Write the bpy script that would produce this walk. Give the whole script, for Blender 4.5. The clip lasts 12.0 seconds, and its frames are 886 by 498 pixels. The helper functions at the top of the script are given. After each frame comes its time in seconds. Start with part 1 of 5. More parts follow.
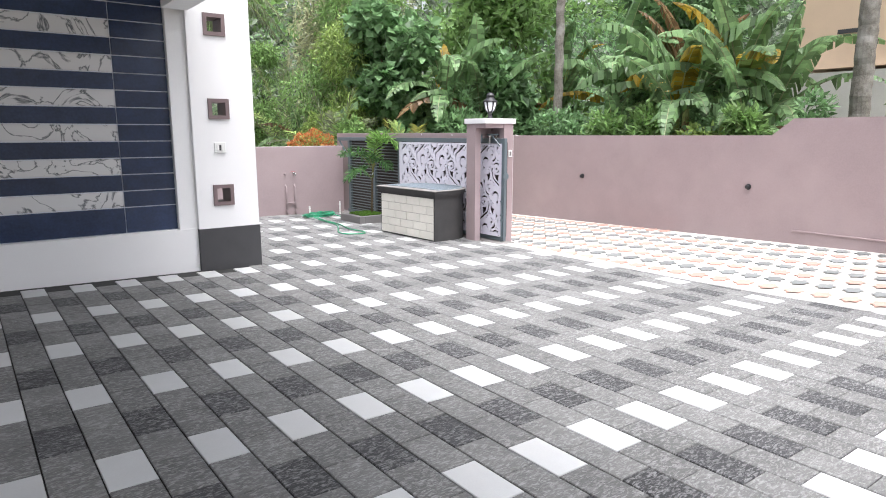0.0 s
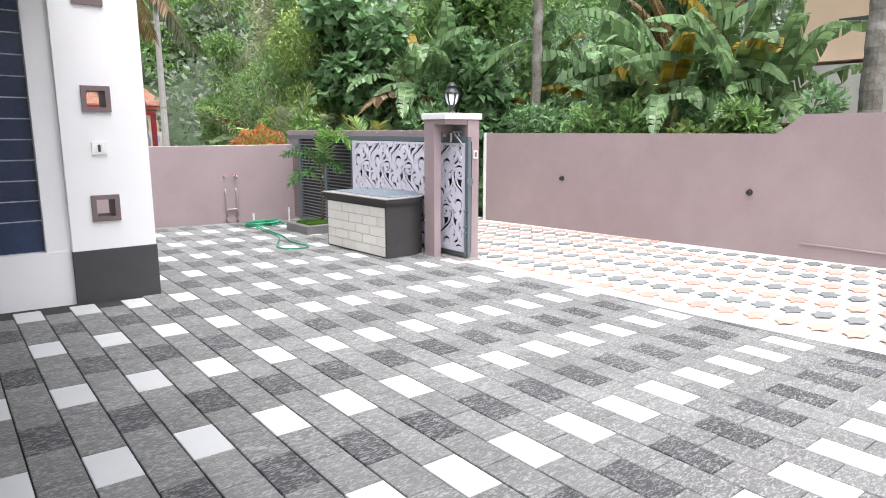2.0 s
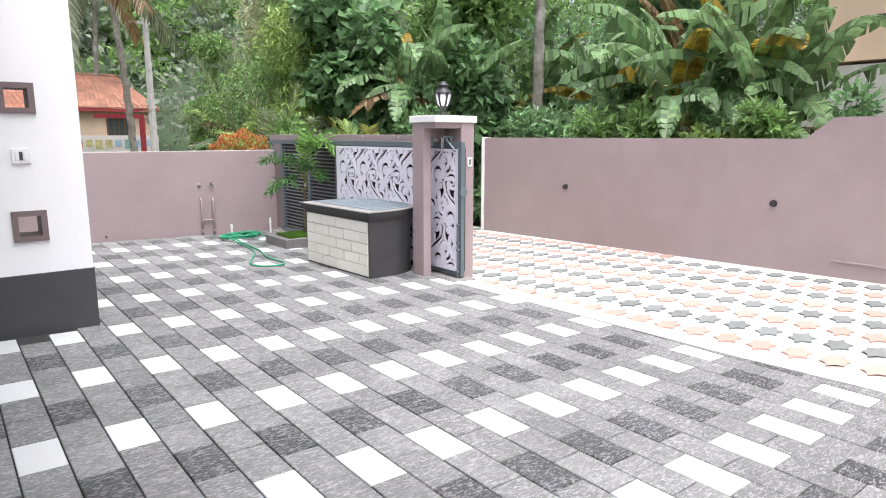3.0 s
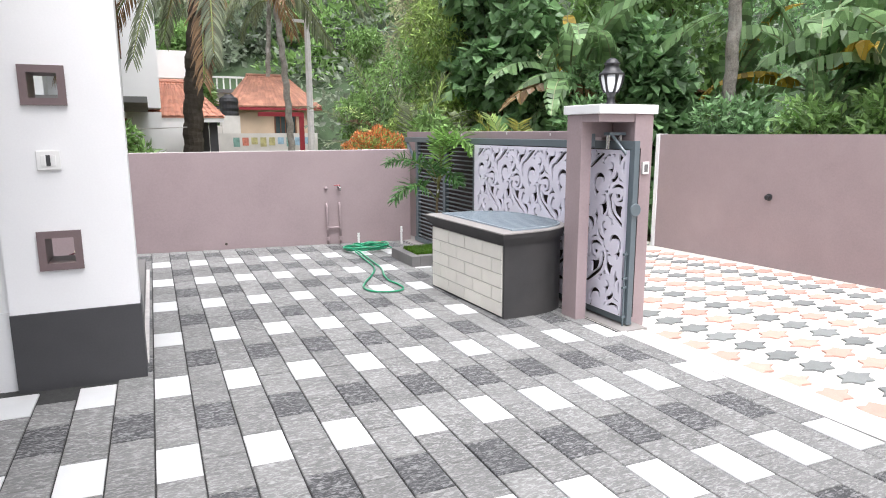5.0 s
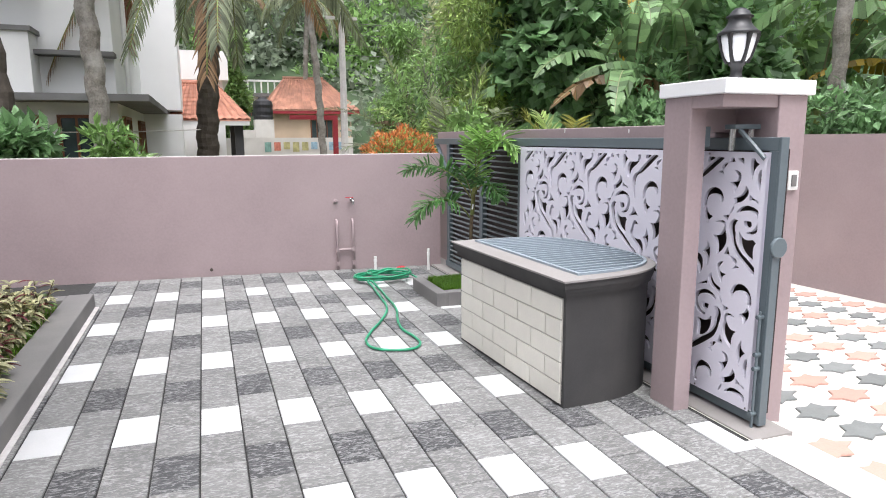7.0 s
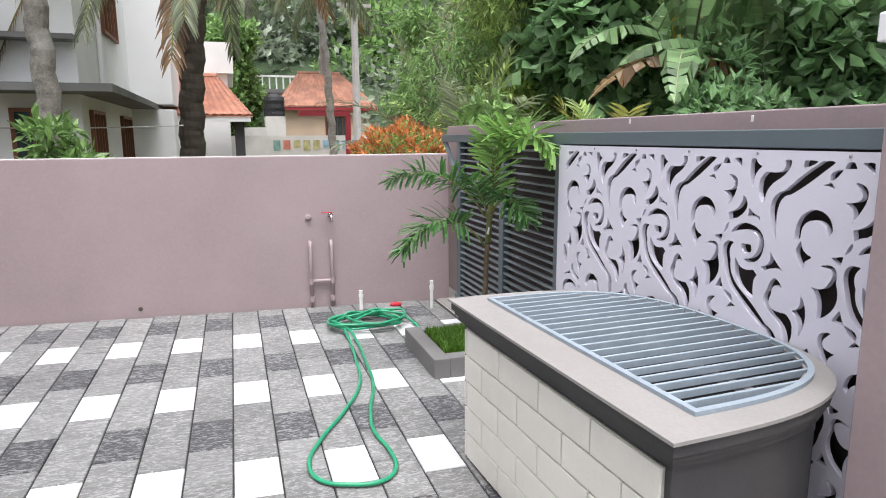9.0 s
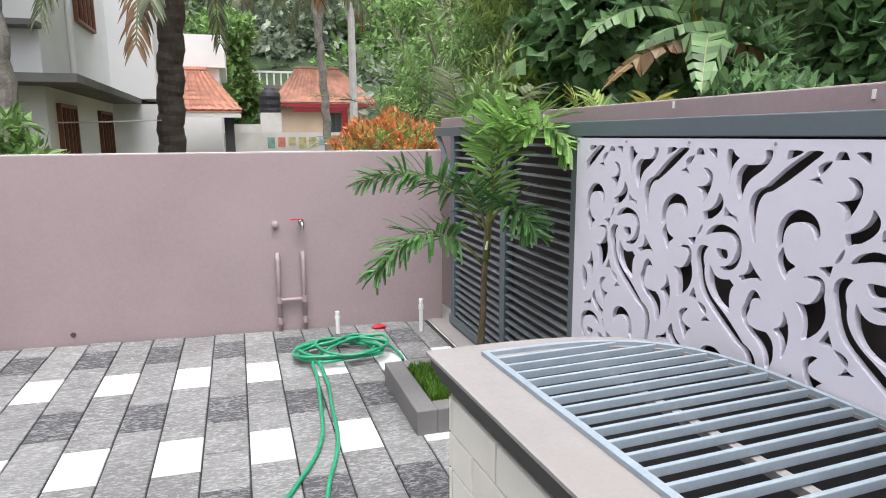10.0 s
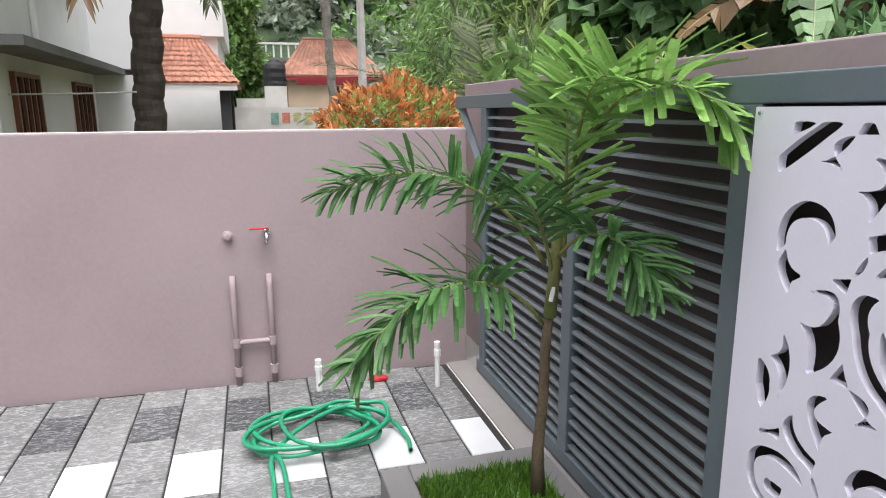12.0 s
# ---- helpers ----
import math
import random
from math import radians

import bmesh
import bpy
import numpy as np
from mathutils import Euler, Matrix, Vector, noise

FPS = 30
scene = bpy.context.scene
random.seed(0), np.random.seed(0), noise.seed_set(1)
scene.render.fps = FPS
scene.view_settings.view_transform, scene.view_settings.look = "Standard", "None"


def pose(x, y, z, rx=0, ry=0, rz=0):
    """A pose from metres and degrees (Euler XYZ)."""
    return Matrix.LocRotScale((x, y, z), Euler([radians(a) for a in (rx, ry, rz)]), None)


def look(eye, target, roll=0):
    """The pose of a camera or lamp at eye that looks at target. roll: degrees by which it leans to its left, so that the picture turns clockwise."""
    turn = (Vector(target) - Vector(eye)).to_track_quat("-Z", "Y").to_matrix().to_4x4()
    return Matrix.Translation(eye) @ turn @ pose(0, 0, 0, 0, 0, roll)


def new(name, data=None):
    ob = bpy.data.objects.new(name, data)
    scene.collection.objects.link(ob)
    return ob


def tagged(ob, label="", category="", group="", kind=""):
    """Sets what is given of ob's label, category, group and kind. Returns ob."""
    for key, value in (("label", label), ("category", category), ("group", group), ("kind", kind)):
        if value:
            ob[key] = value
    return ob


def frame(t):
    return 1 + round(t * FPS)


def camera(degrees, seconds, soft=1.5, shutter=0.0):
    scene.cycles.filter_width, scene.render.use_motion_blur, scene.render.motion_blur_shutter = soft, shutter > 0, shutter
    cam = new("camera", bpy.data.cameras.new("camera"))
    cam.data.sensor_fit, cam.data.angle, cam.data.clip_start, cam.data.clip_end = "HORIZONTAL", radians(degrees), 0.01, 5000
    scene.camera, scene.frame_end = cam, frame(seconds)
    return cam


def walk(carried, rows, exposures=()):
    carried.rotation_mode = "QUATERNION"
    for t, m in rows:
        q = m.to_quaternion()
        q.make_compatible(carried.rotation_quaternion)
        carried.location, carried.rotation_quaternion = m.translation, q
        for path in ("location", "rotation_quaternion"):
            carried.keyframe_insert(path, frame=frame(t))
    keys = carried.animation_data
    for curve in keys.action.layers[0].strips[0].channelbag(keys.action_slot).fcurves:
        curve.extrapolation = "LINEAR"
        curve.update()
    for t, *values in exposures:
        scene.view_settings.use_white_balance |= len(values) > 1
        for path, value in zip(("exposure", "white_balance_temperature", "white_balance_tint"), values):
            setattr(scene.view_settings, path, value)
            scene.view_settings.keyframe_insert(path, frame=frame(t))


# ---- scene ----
cam = camera(69.3, 12.0, soft=1.0)
PATH = [
    (0, (-0.116, 0.066, 1.577), (1.071, 1.636, 1.222), -0.1),
    (0.5, (0.144, 0.237, 1.574), (1.334, 1.804, 1.214), -0.1),
    (1, (0.423, 0.505, 1.59), (1.614, 2.071, 1.231), -0.0),
    (1.5, (0.732, 0.76, 1.577), (1.955, 2.302, 1.219), -0.0),
    (2, (1.119, 1.029, 1.573), (2.343, 2.568, 1.211), 0.0),
    (2.5, (1.448, 1.338, 1.585), (2.673, 2.877, 1.221), 0.1),
    (2.7, (1.591, 1.47, 1.578), (2.817, 3.01, 1.222), 0.1),
    (4.3, (2.555, 2.576, 1.605), (3.545, 4.277, 1.247), -0.1),
    (4.5, (2.665, 2.727, 1.586), (3.562, 4.478, 1.23), -0.0),
    (5, (2.896, 3.091, 1.578), (3.702, 4.885, 1.219), -0.2),
    (5.5, (3.148, 3.501, 1.556), (3.946, 5.3, 1.196), -0.2),
    (6, (3.372, 3.925, 1.524), (4.065, 5.771, 1.183), -0.2),
    (6.5, (3.558, 4.349, 1.506), (4.246, 6.196, 1.168), -0.3),
    (7, (3.753, 4.792, 1.505), (4.434, 6.642, 1.164), -0.3),
    (7.2, (3.833, 4.981, 1.494), (4.469, 6.846, 1.153), -0.3),
    (8.8, (4.498, 6.387, 1.489), (5.103, 8.261, 1.138), -0.3),
    (9, (4.569, 6.559, 1.479), (5.176, 8.433, 1.134), -0.3),
    (9.5, (4.78, 6.972, 1.44), (5.378, 8.848, 1.086), -0.3),
    (10, (4.933, 7.381, 1.441), (5.53, 9.258, 1.09), -0.3),
    (10.5, (5.068, 7.831, 1.423), (5.659, 9.711, 1.08), -0.1),
    (11, (5.206, 8.234, 1.402), (5.801, 10.111, 1.051), -0.0),
    (11.5, (5.318, 8.588, 1.408), (5.902, 10.454, 0.988), -0.0),
    (12, (5.331, 8.857, 1.418), (5.883, 10.732, 0.996), -0.3),
]
walk(cam, [(t, look(eye, target, roll)) for t, eye, target, roll in PATH], exposures=[(0, 1.11, 6280, 13), (2.5, 1.05, 6280, 13), (7, 0.97, 6280, 13), (12, 0.90, 6280, 13)])

# ---------- light ----------
SLOPE = 0.022                                    # the yard drains towards the gate


def gz(x):
    return -SLOPE * (x - 2.77)


world = bpy.data.worlds.new("sky")
scene.world = world
world.use_nodes = True
wn = world.node_tree
sky = wn.nodes.new("ShaderNodeTexSky")
sky.sky_type, sky.sun_disc = "NISHITA", False
sky.sun_elevation, sky.sun_rotation = radians(72.6), radians(189.2)
sky.air_density, sky.dust_density, sky.ozone_density = 1.0, 6.0, 1.0
wn.nodes["Background"].inputs[1].default_value = 0.15
haze = wn.nodes.new("ShaderNodeHueSaturation")   # overcast: the blue is veiled by cloud
haze.inputs["Saturation"].default_value = 0.22
wn.links.new(sky.outputs[0], haze.inputs["Color"])
wn.links.new(haze.outputs[0], wn.nodes["Background"].inputs[0])
sun_data = bpy.data.lights.new("sun", "SUN")
sun_data.energy, sun_data.angle, sun_data.color = 1.45, radians(58), (1.0, 0.985, 0.96)
sun = new("sun", sun_data)
sun.matrix_world = look((-0.5, -3.1, 10), (0, 0, 0))


# ---------- materials ----------
def mat(name, color, rough=0.7, metal=0.0, var=0.15, scale=6.0, bump=0.15, fine=90.0, dirt=0.0, tint=None, rnd=0.0, spec=0.4, trans=0.0):
    """Noise at two scales over a base colour; tint: the colour of the stains; rnd: change from piece to piece."""
    m = bpy.data.materials.new(name)
    m.use_nodes = True
    n, l = m.node_tree.nodes, m.node_tree.links
    b = n["Principled BSDF"]
    geo = n.new("ShaderNodeNewGeometry")
    big, small = n.new("ShaderNodeTexNoise"), n.new("ShaderNodeTexNoise")
    big.inputs["Scale"].default_value, big.inputs["Detail"].default_value = scale, 6
    small.inputs["Scale"].default_value, small.inputs["Detail"].default_value = fine, 3
    for t in (big, small):
        l.new(geo.outputs["Position"], t.inputs["Vector"])
    ramp = n.new("ShaderNodeValToRGB")
    dark = [c * (1 - var) for c in color]
    lite = [min(1, c * (1 + var)) for c in color]
    ramp.color_ramp.elements[0].color, ramp.color_ramp.elements[1].color = (*dark, 1), (*lite, 1)
    ramp.color_ramp.elements[0].position, ramp.color_ramp.elements[1].position = 0.3, 0.7
    add = n.new("ShaderNodeMath")
    add.operation = "MULTIPLY_ADD"
    add.inputs[1].default_value = 0.45
    l.new(small.outputs[0], add.inputs[0])
    mul = n.new("ShaderNodeMath")
    mul.operation = "MULTIPLY"
    mul.inputs[1].default_value = 0.55
    l.new(big.outputs[0], mul.inputs[0])
    l.new(mul.outputs[0], add.inputs[2])
    l.new(add.outputs[0], ramp.inputs[0])
    out = ramp.outputs[0]
    if dirt:
        blot = n.new("ShaderNodeTexNoise")
        blot.inputs["Scale"].default_value, blot.inputs["Detail"].default_value = scale * 0.35, 8
        l.new(geo.outputs["Position"], blot.inputs["Vector"])
        edge = n.new("ShaderNodeMapRange")
        edge.inputs[1].default_value, edge.inputs[2].default_value = 0.48, 0.72
        edge.inputs[4].default_value = dirt
        l.new(blot.outputs[0], edge.inputs[0])
        mix = n.new("ShaderNodeMix")
        mix.data_type = "RGBA"
        l.new(edge.outputs[0], mix.inputs[0])
        l.new(out, mix.inputs[6])
        mix.inputs[7].default_value = (*(tint or [c * 0.5 for c in color]), 1)
        out = mix.outputs[2]
    if rnd:
        info, hsv = n.new("ShaderNodeObjectInfo"), n.new("ShaderNodeHueSaturation")
        isl = n.new("ShaderNodeMath")
        isl.operation = "ADD"
        l.new(info.outputs["Random"], isl.inputs[0])
        l.new(geo.outputs["Random Per Island"], isl.inputs[1])
        fr = n.new("ShaderNodeMath")
        fr.operation = "FRACT"
        l.new(isl.outputs[0], fr.inputs[0])
        mr = n.new("ShaderNodeMapRange")
        mr.inputs[3].default_value, mr.inputs[4].default_value = 1 - rnd, 1 + rnd
        l.new(fr.outputs[0], mr.inputs[0])
        l.new(mr.outputs[0], hsv.inputs["Value"])
        l.new(out, hsv.inputs["Color"])
        out = hsv.outputs[0]
    l.new(out, b.inputs["Base Color"])
    b.inputs["Roughness"].default_value, b.inputs["Metallic"].default_value = rough, metal
    b.inputs["Specular IOR Level"].default_value = spec
    if bump:
        bp = n.new("ShaderNodeBump")
        bp.inputs["Strength"].default_value, bp.inputs["Distance"].default_value = bump, 0.01
        l.new(add.outputs[0], bp.inputs["Height"])
        l.new(bp.outputs[0], b.inputs["Normal"])
    if trans:
        tr, ms = n.new("ShaderNodeBsdfTranslucent"), n.new("ShaderNodeMixShader")
        l.new(out, tr.inputs[0])
        ms.inputs[0].default_value = trans
        l.new(b.outputs[0], ms.inputs[1])
        l.new(tr.outputs[0], ms.inputs[2])
        l.new(ms.outputs[0], n["Material Output"].inputs[0])
    return m


def stone(name, color, streak, amount, stretch=2.6, bump=0.5):
    """Split granite: short wavy pale and dark flecks along the slab."""
    m = mat(name, color, 0.75, 0, 0.22, 9, 0.0, 160, rnd=0.16, spec=0.25)
    n, l = m.node_tree.nodes, m.node_tree.links
    geo = n.new("ShaderNodeNewGeometry")
    mp = n.new("ShaderNodeMapping")
    mp.inputs["Scale"].default_value = (1, stretch, 1)
    l.new(geo.outputs["Position"], mp.inputs[0])
    t = n.new("ShaderNodeTexNoise")
    t.inputs["Scale"].default_value, t.inputs["Detail"].default_value, t.inputs["Distortion"].default_value = 26, 5, 1.2
    l.new(mp.outputs[0], t.inputs[0])
    mr = n.new("ShaderNodeMapRange")
    mr.inputs[1].default_value, mr.inputs[2].default_value, mr.inputs[4].default_value = 0.47, 0.66, amount
    l.new(t.outputs[0], mr.inputs[0])
    b = n["Principled BSDF"]
    old = b.inputs["Base Color"].links[0].from_socket
    mix = n.new("ShaderNodeMix")
    mix.data_type = "RGBA"
    l.new(mr.outputs[0], mix.inputs[0])
    l.new(old, mix.inputs[6])
    mix.inputs[7].default_value = (*streak, 1)
    soil = n.new("ShaderNodeTexNoise")           # washed-in grime in patches
    soil.inputs["Scale"].default_value, soil.inputs["Detail"].default_value = 1.7, 7
    l.new(geo.outputs["Position"], soil.inputs["Vector"])
    sr = n.new("ShaderNodeMapRange")
    sr.inputs[1].default_value, sr.inputs[2].default_value, sr.inputs[4].default_value = 0.45, 0.75, 0.4
    l.new(soil.outputs[0], sr.inputs[0])
    dirty = n.new("ShaderNodeMix")
    dirty.data_type = "RGBA"
    l.new(sr.outputs[0], dirty.inputs[0])
    l.new(mix.outputs[2], dirty.inputs[6])
    dirty.inputs[7].default_value = (*[c * 0.6 for c in color], 1)
    l.new(dirty.outputs[2], b.inputs["Base Color"])
    bp = n.new("ShaderNodeBump")
    bp.inputs["Strength"].default_value, bp.inputs["Distance"].default_value = bump, 0.006
    l.new(t.outputs[0], bp.inputs["Height"])
    l.new(bp.outputs[0], b.inputs["Normal"])
    return m


MAUVE = mat("mauve_paint", (0.325, 0.254, 0.260), 0.75, var=0.09, scale=2.2, bump=0.16, fine=50, dirt=0.5, tint=(0.40, 0.322, 0.322))
WHITE = mat("white_paint", (0.80, 0.80, 0.80), 0.7, var=0.03, scale=2, bump=0.05, dirt=0.12, tint=(0.7, 0.7, 0.69))
CHAR = mat("charcoal_paint", (0.055, 0.055, 0.058), 0.6, var=0.12, scale=5, bump=0.1)
COUNTER = mat("dark_grey_paint", (0.046, 0.045, 0.045), 0.62, var=0.15, scale=7, bump=0.1, dirt=0.3, tint=(0.09, 0.085, 0.08))
CEMENT = mat("cement_top", (0.26, 0.245, 0.235), 0.7, var=0.1, scale=6, bump=0.15, dirt=0.4, tint=(0.24, 0.22, 0.20))
KERB = mat("grey_kerb_paint", (0.17, 0.165, 0.16), 0.7, var=0.1, scale=5, bump=0.12, dirt=0.4, tint=(0.24, 0.23, 0.22))
MORTAR = mat("pale_mortar", (0.55, 0.53, 0.51), 0.85, var=0.15, scale=12, bump=0.4, dirt=0.3)
CREAM = mat("cream_block", (0.66, 0.64, 0.58), 0.55, var=0.05, scale=8, bump=0.2, rnd=0.04)
CREAMJ = mat("cream_joint", (0.40, 0.38, 0.345), 0.8, var=0.1, scale=20)
STEEL = mat("grey_gate_paint", (0.115, 0.145, 0.16), 0.42, var=0.08, scale=5, bump=0.04, spec=0.5)
SLATM = mat("slat_paint", (0.19, 0.215, 0.225), 0.45, var=0.1, scale=5, bump=0.04, spec=0.5)
GRATE = mat("pale_grate_paint", (0.26, 0.31, 0.35), 0.4, var=0.12, scale=14, bump=0.05, spec=0.5)
LILAC = mat("white_cut_sheet", (0.70, 0.68, 0.76), 0.45, var=0.025, scale=4, bump=0.02, spec=0.4)
NAVY = mat("navy_tile", (0.018, 0.032, 0.075), 0.22, var=0.3, scale=5, bump=0.03, fine=40, rnd=0.12, spec=0.5)
JOINT = mat("tile_joint", (0.62, 0.65, 0.70), 0.7, var=0.08)
DARKJ = mat("dark_joint", (0.035, 0.035, 0.034), 0.95, var=0.3, scale=20, bump=0.3)
PAVEW = mat("white_paver", (0.54, 0.55, 0.55), 0.55, var=0.05, scale=7, bump=0.12, fine=120, dirt=0.25, tint=(0.62, 0.60, 0.57), rnd=0.05)
PAVEG = stone("grey_paver", (0.165, 0.165, 0.161), (0.40, 0.40, 0.39), 0.66, bump=0.7)
PAVED = stone("dark_paver", (0.060, 0.061, 0.063), (0.36, 0.36, 0.36), 0.65, bump=0.7)
OUTC = mat("cream_outer_paver", (0.60, 0.575, 0.53), 0.6, var=0.06, scale=4, bump=0.15, rnd=0.03)
OUTP = mat("pink_outer_paver", (0.50, 0.30, 0.245), 0.65, var=0.1, scale=10, bump=0.2, rnd=0.1)
OUTG = mat("grey_outer_paver", (0.19, 0.20, 0.195), 0.65, var=0.15, scale=10, bump=0.2, rnd=0.12)
NICHE = mat("taupe_frame", (0.17, 0.125, 0.125), 0.5, var=0.08, scale=10, bump=0.1)
BLACK = mat("black_metal", (0.02, 0.02, 0.022), 0.4, var=0.2, bump=0.03, spec=0.5)
FROST = mat("frosted_glass", (0.88, 0.9, 0.92), 0.2, var=0.03, bump=0)
PLASTIC = mat("white_plastic", (0.75, 0.75, 0.73), 0.35, var=0.04, bump=0)
CHROME = mat("chrome", (0.6, 0.6, 0.6), 0.2, 1.0, var=0.05, bump=0)
RED = mat("red_plastic", (0.45, 0.02, 0.03), 0.4, var=0.1, bump=0)
HOSE = mat("green_hose", (0.02, 0.26, 0.13), 0.3, var=0.2, scale=30, bump=0.02, spec=0.5)
SOIL = mat("soil", (0.10, 0.065, 0.04), 0.95, var=0.35, scale=9, bump=0.8, dirt=0.4, tint=(0.06, 0.05, 0.03))
EARTH = mat("earth_ground", (0.12, 0.10, 0.055), 0.95, var=0.35, scale=0.8, bump=0.6, dirt=0.6, tint=(0.06, 0.09, 0.03))
ROOFT = mat("clay_roof_tile", (0.47, 0.215, 0.145), 0.7, var=0.2, scale=3, bump=0.3, rnd=0.15)
ROOFO = mat("old_roof_tile", (0.34, 0.165, 0.11), 0.8, var=0.3, scale=2, bump=0.3, dirt=0.5, tint=(0.14, 0.07, 0.05), rnd=0.2)
WOOD = mat("brown_window_wood", (0.17, 0.065, 0.03), 0.5, var=0.2, scale=8)
PANE = mat("dark_pane", (0.05, 0.07, 0.075), 0.08, var=0.2, bump=0, spec=0.6)
FARWALL = mat("weathered_wall", (0.62, 0.60, 0.56), 0.85, var=0.15, scale=1.5, bump=0.1, dirt=0.75, tint=(0.22, 0.21, 0.19))
PEACH = mat("peach_wall", (0.66, 0.50, 0.36), 0.8, var=0.08, scale=1.5, dirt=0.3)
OLDROOF = mat("red_fascia", (0.30, 0.03, 0.04), 0.6, var=0.15)
BARK = mat("palm_bark", (0.19, 0.175, 0.15), 0.9, var=0.45, scale=10, bump=0.9, fine=40, dirt=0.8, tint=(0.36, 0.35, 0.32))
BARKD = mat("dark_palm_bark", (0.075, 0.062, 0.05), 0.9, var=0.35, scale=12, bump=0.6, dirt=0.4, tint=(0.14, 0.12, 0.10))
TWIG = mat("twig_bark", (0.12, 0.09, 0.055), 0.9, var=0.3, scale=20, bump=0.3)
LEAFS = {k: mat(k, c, 0.42, var=0.28, scale=3, bump=0.0, rnd=0.5, spec=0.5, trans=0.42) for k, c in {
    "leaf_mid": (0.215, 0.350, 0.115), "leaf_dark": (0.185, 0.320, 0.145), "leaf_bright": (0.310, 0.419, 0.127), "leaf_pale": (0.374, 0.387, 0.229),
    "leaf_banana": (0.195, 0.315, 0.140), "leaf_banana_yellow": (0.38, 0.26, 0.03), "leaf_dry": (0.21, 0.13, 0.065), "leaf_coconut": (0.193, 0.223, 0.136),
    "leaf_orange": (0.52, 0.20, 0.07), "leaf_croton": (0.44, 0.43, 0.25), "leaf_maroon": (0.16, 0.03, 0.035), "leaf_foxtail": (0.085, 0.193, 0.059),
    # the hill's leaf green is greyed: distance haze mixed into its colour
    "leaf_fox_light": (0.22, 0.39, 0.10), "leaf_yellow": (0.26, 0.27, 0.06), "grass_blade": (0.10, 0.22, 0.02), "hazed_hill_leaf": (0.225, 0.270, 0.194)}.items()}
# near-black brown: the shade behind the gate put into the colour
BACKING = mat("shade_brown_backing", (0.055, 0.042, 0.040), 0.7, var=0.1, scale=3)
HILLG = mat("hill_scrub", (0.035, 0.06, 0.025), 0.95, var=0.5, scale=0.6, bump=0.5)
STALK = mat("green_stalk", (0.20, 0.24, 0.07), 0.6, var=0.3, scale=8, dirt=0.6, tint=(0.16, 0.09, 0.05))


# ---------- mesh helpers ----------
def mesh_of(name, bm, material):
    me = bpy.data.meshes.new(name)
    bm.to_mesh(me)
    bm.free()
    for m in (material if isinstance(material, (list, tuple)) else [material]):
        me.materials.append(m)
    return me


def part(name, bm, material, parent=None, label="", smooth=False):
    ob = new(name, mesh_of(name, bm, material))
    if smooth:
        for p in ob.data.polygons:
            p.use_smooth = True
    if parent is not None:
        ob.parent = parent
    if label:
        ob["label"] = label
    return ob


def raw(name, verts, faces, material, parent=None, label="", smooth=False):
    me = bpy.data.meshes.new(name)
    me.from_pydata(verts, [], faces)
    me.materials.append(material)
    if smooth:
        me.polygons.foreach_set("use_smooth", [True] * len(me.polygons))
    ob = new(name, me)
    if parent is not None:
        ob.parent = parent
    if label:
        ob["label"] = label
    return ob


def thing(name, label, category, group="", kind="", at=(0, 0, 0)):
    ob = new(name)
    ob.location = at
    ob.empty_display_size = 0.1
    return tagged(ob, label, category, group, kind)


def box(lo, hi, bevel=0.0, bm=None):
    bm = bm or bmesh.new()
    c = [(a + b) / 2 for a, b in zip(lo, hi)]
    r = bmesh.ops.create_cube(bm, size=1, matrix=Matrix.Translation(c) @ Matrix.Diagonal([b - a for a, b in zip(lo, hi)] + [1]))
    if bevel:
        es = list({e for v in r["verts"] for e in v.link_edges})
        bmesh.ops.bevel(bm, geom=es, offset=bevel, segments=2, affect="EDGES", profile=0.5)
    return bm


def rod(p, q, r0, r1=None, n=10, bm=None):
    bm = bm or bmesh.new()
    p, q = Vector(p), Vector(q)
    m = Matrix.Translation((p + q) / 2) @ (q - p).to_track_quat("Z", "Y").to_matrix().to_4x4()
    bmesh.ops.create_cone(bm, cap_ends=True, segments=n, radius1=r0, radius2=r0 if r1 is None else r1, depth=(q - p).length, matrix=m)
    return bm


def sweep(pts, radii, n=8, bm=None):
    """A tube along pts with its radius at each."""
    bm = bm or bmesh.new()
    pts = [Vector(p) for p in pts]
    rings = []
    for i, p in enumerate(pts):
        d = (pts[min(i + 1, len(pts) - 1)] - pts[max(i - 1, 0)]).normalized()
        a = d.cross(Vector((0.31, 0.94, 0.12))).normalized()
        b = d.cross(a)
        r = radii[i] if isinstance(radii, (list, tuple)) else radii
        rings.append([bm.verts.new(p + r * (math.cos(k * math.tau / n) * a + math.sin(k * math.tau / n) * b)) for k in range(n)])
    for u, v in zip(rings, rings[1:]):
        for k in range(n):
            bm.faces.new((u[k], u[(k + 1) % n], v[(k + 1) % n], v[k]))
    bm.faces.new(rings[0][::-1])
    bm.faces.new(rings[-1])
    return bm


def lathe(profile, at=(0, 0, 0), n=20, bm=None):
    bm = bm or bmesh.new()
    rings = [[bm.verts.new((at[0] + r * math.cos(k * math.tau / n), at[1] + r * math.sin(k * math.tau / n), at[2] + z)) for k in range(n)] for r, z in profile]
    for u, v in zip(rings, rings[1:]):
        for k in range(n):
            bm.faces.new((u[k], u[(k + 1) % n], v[(k + 1) % n], v[k]))
    bm.faces.new(rings[0][::-1])
    bm.faces.new(rings[-1])
    return bm


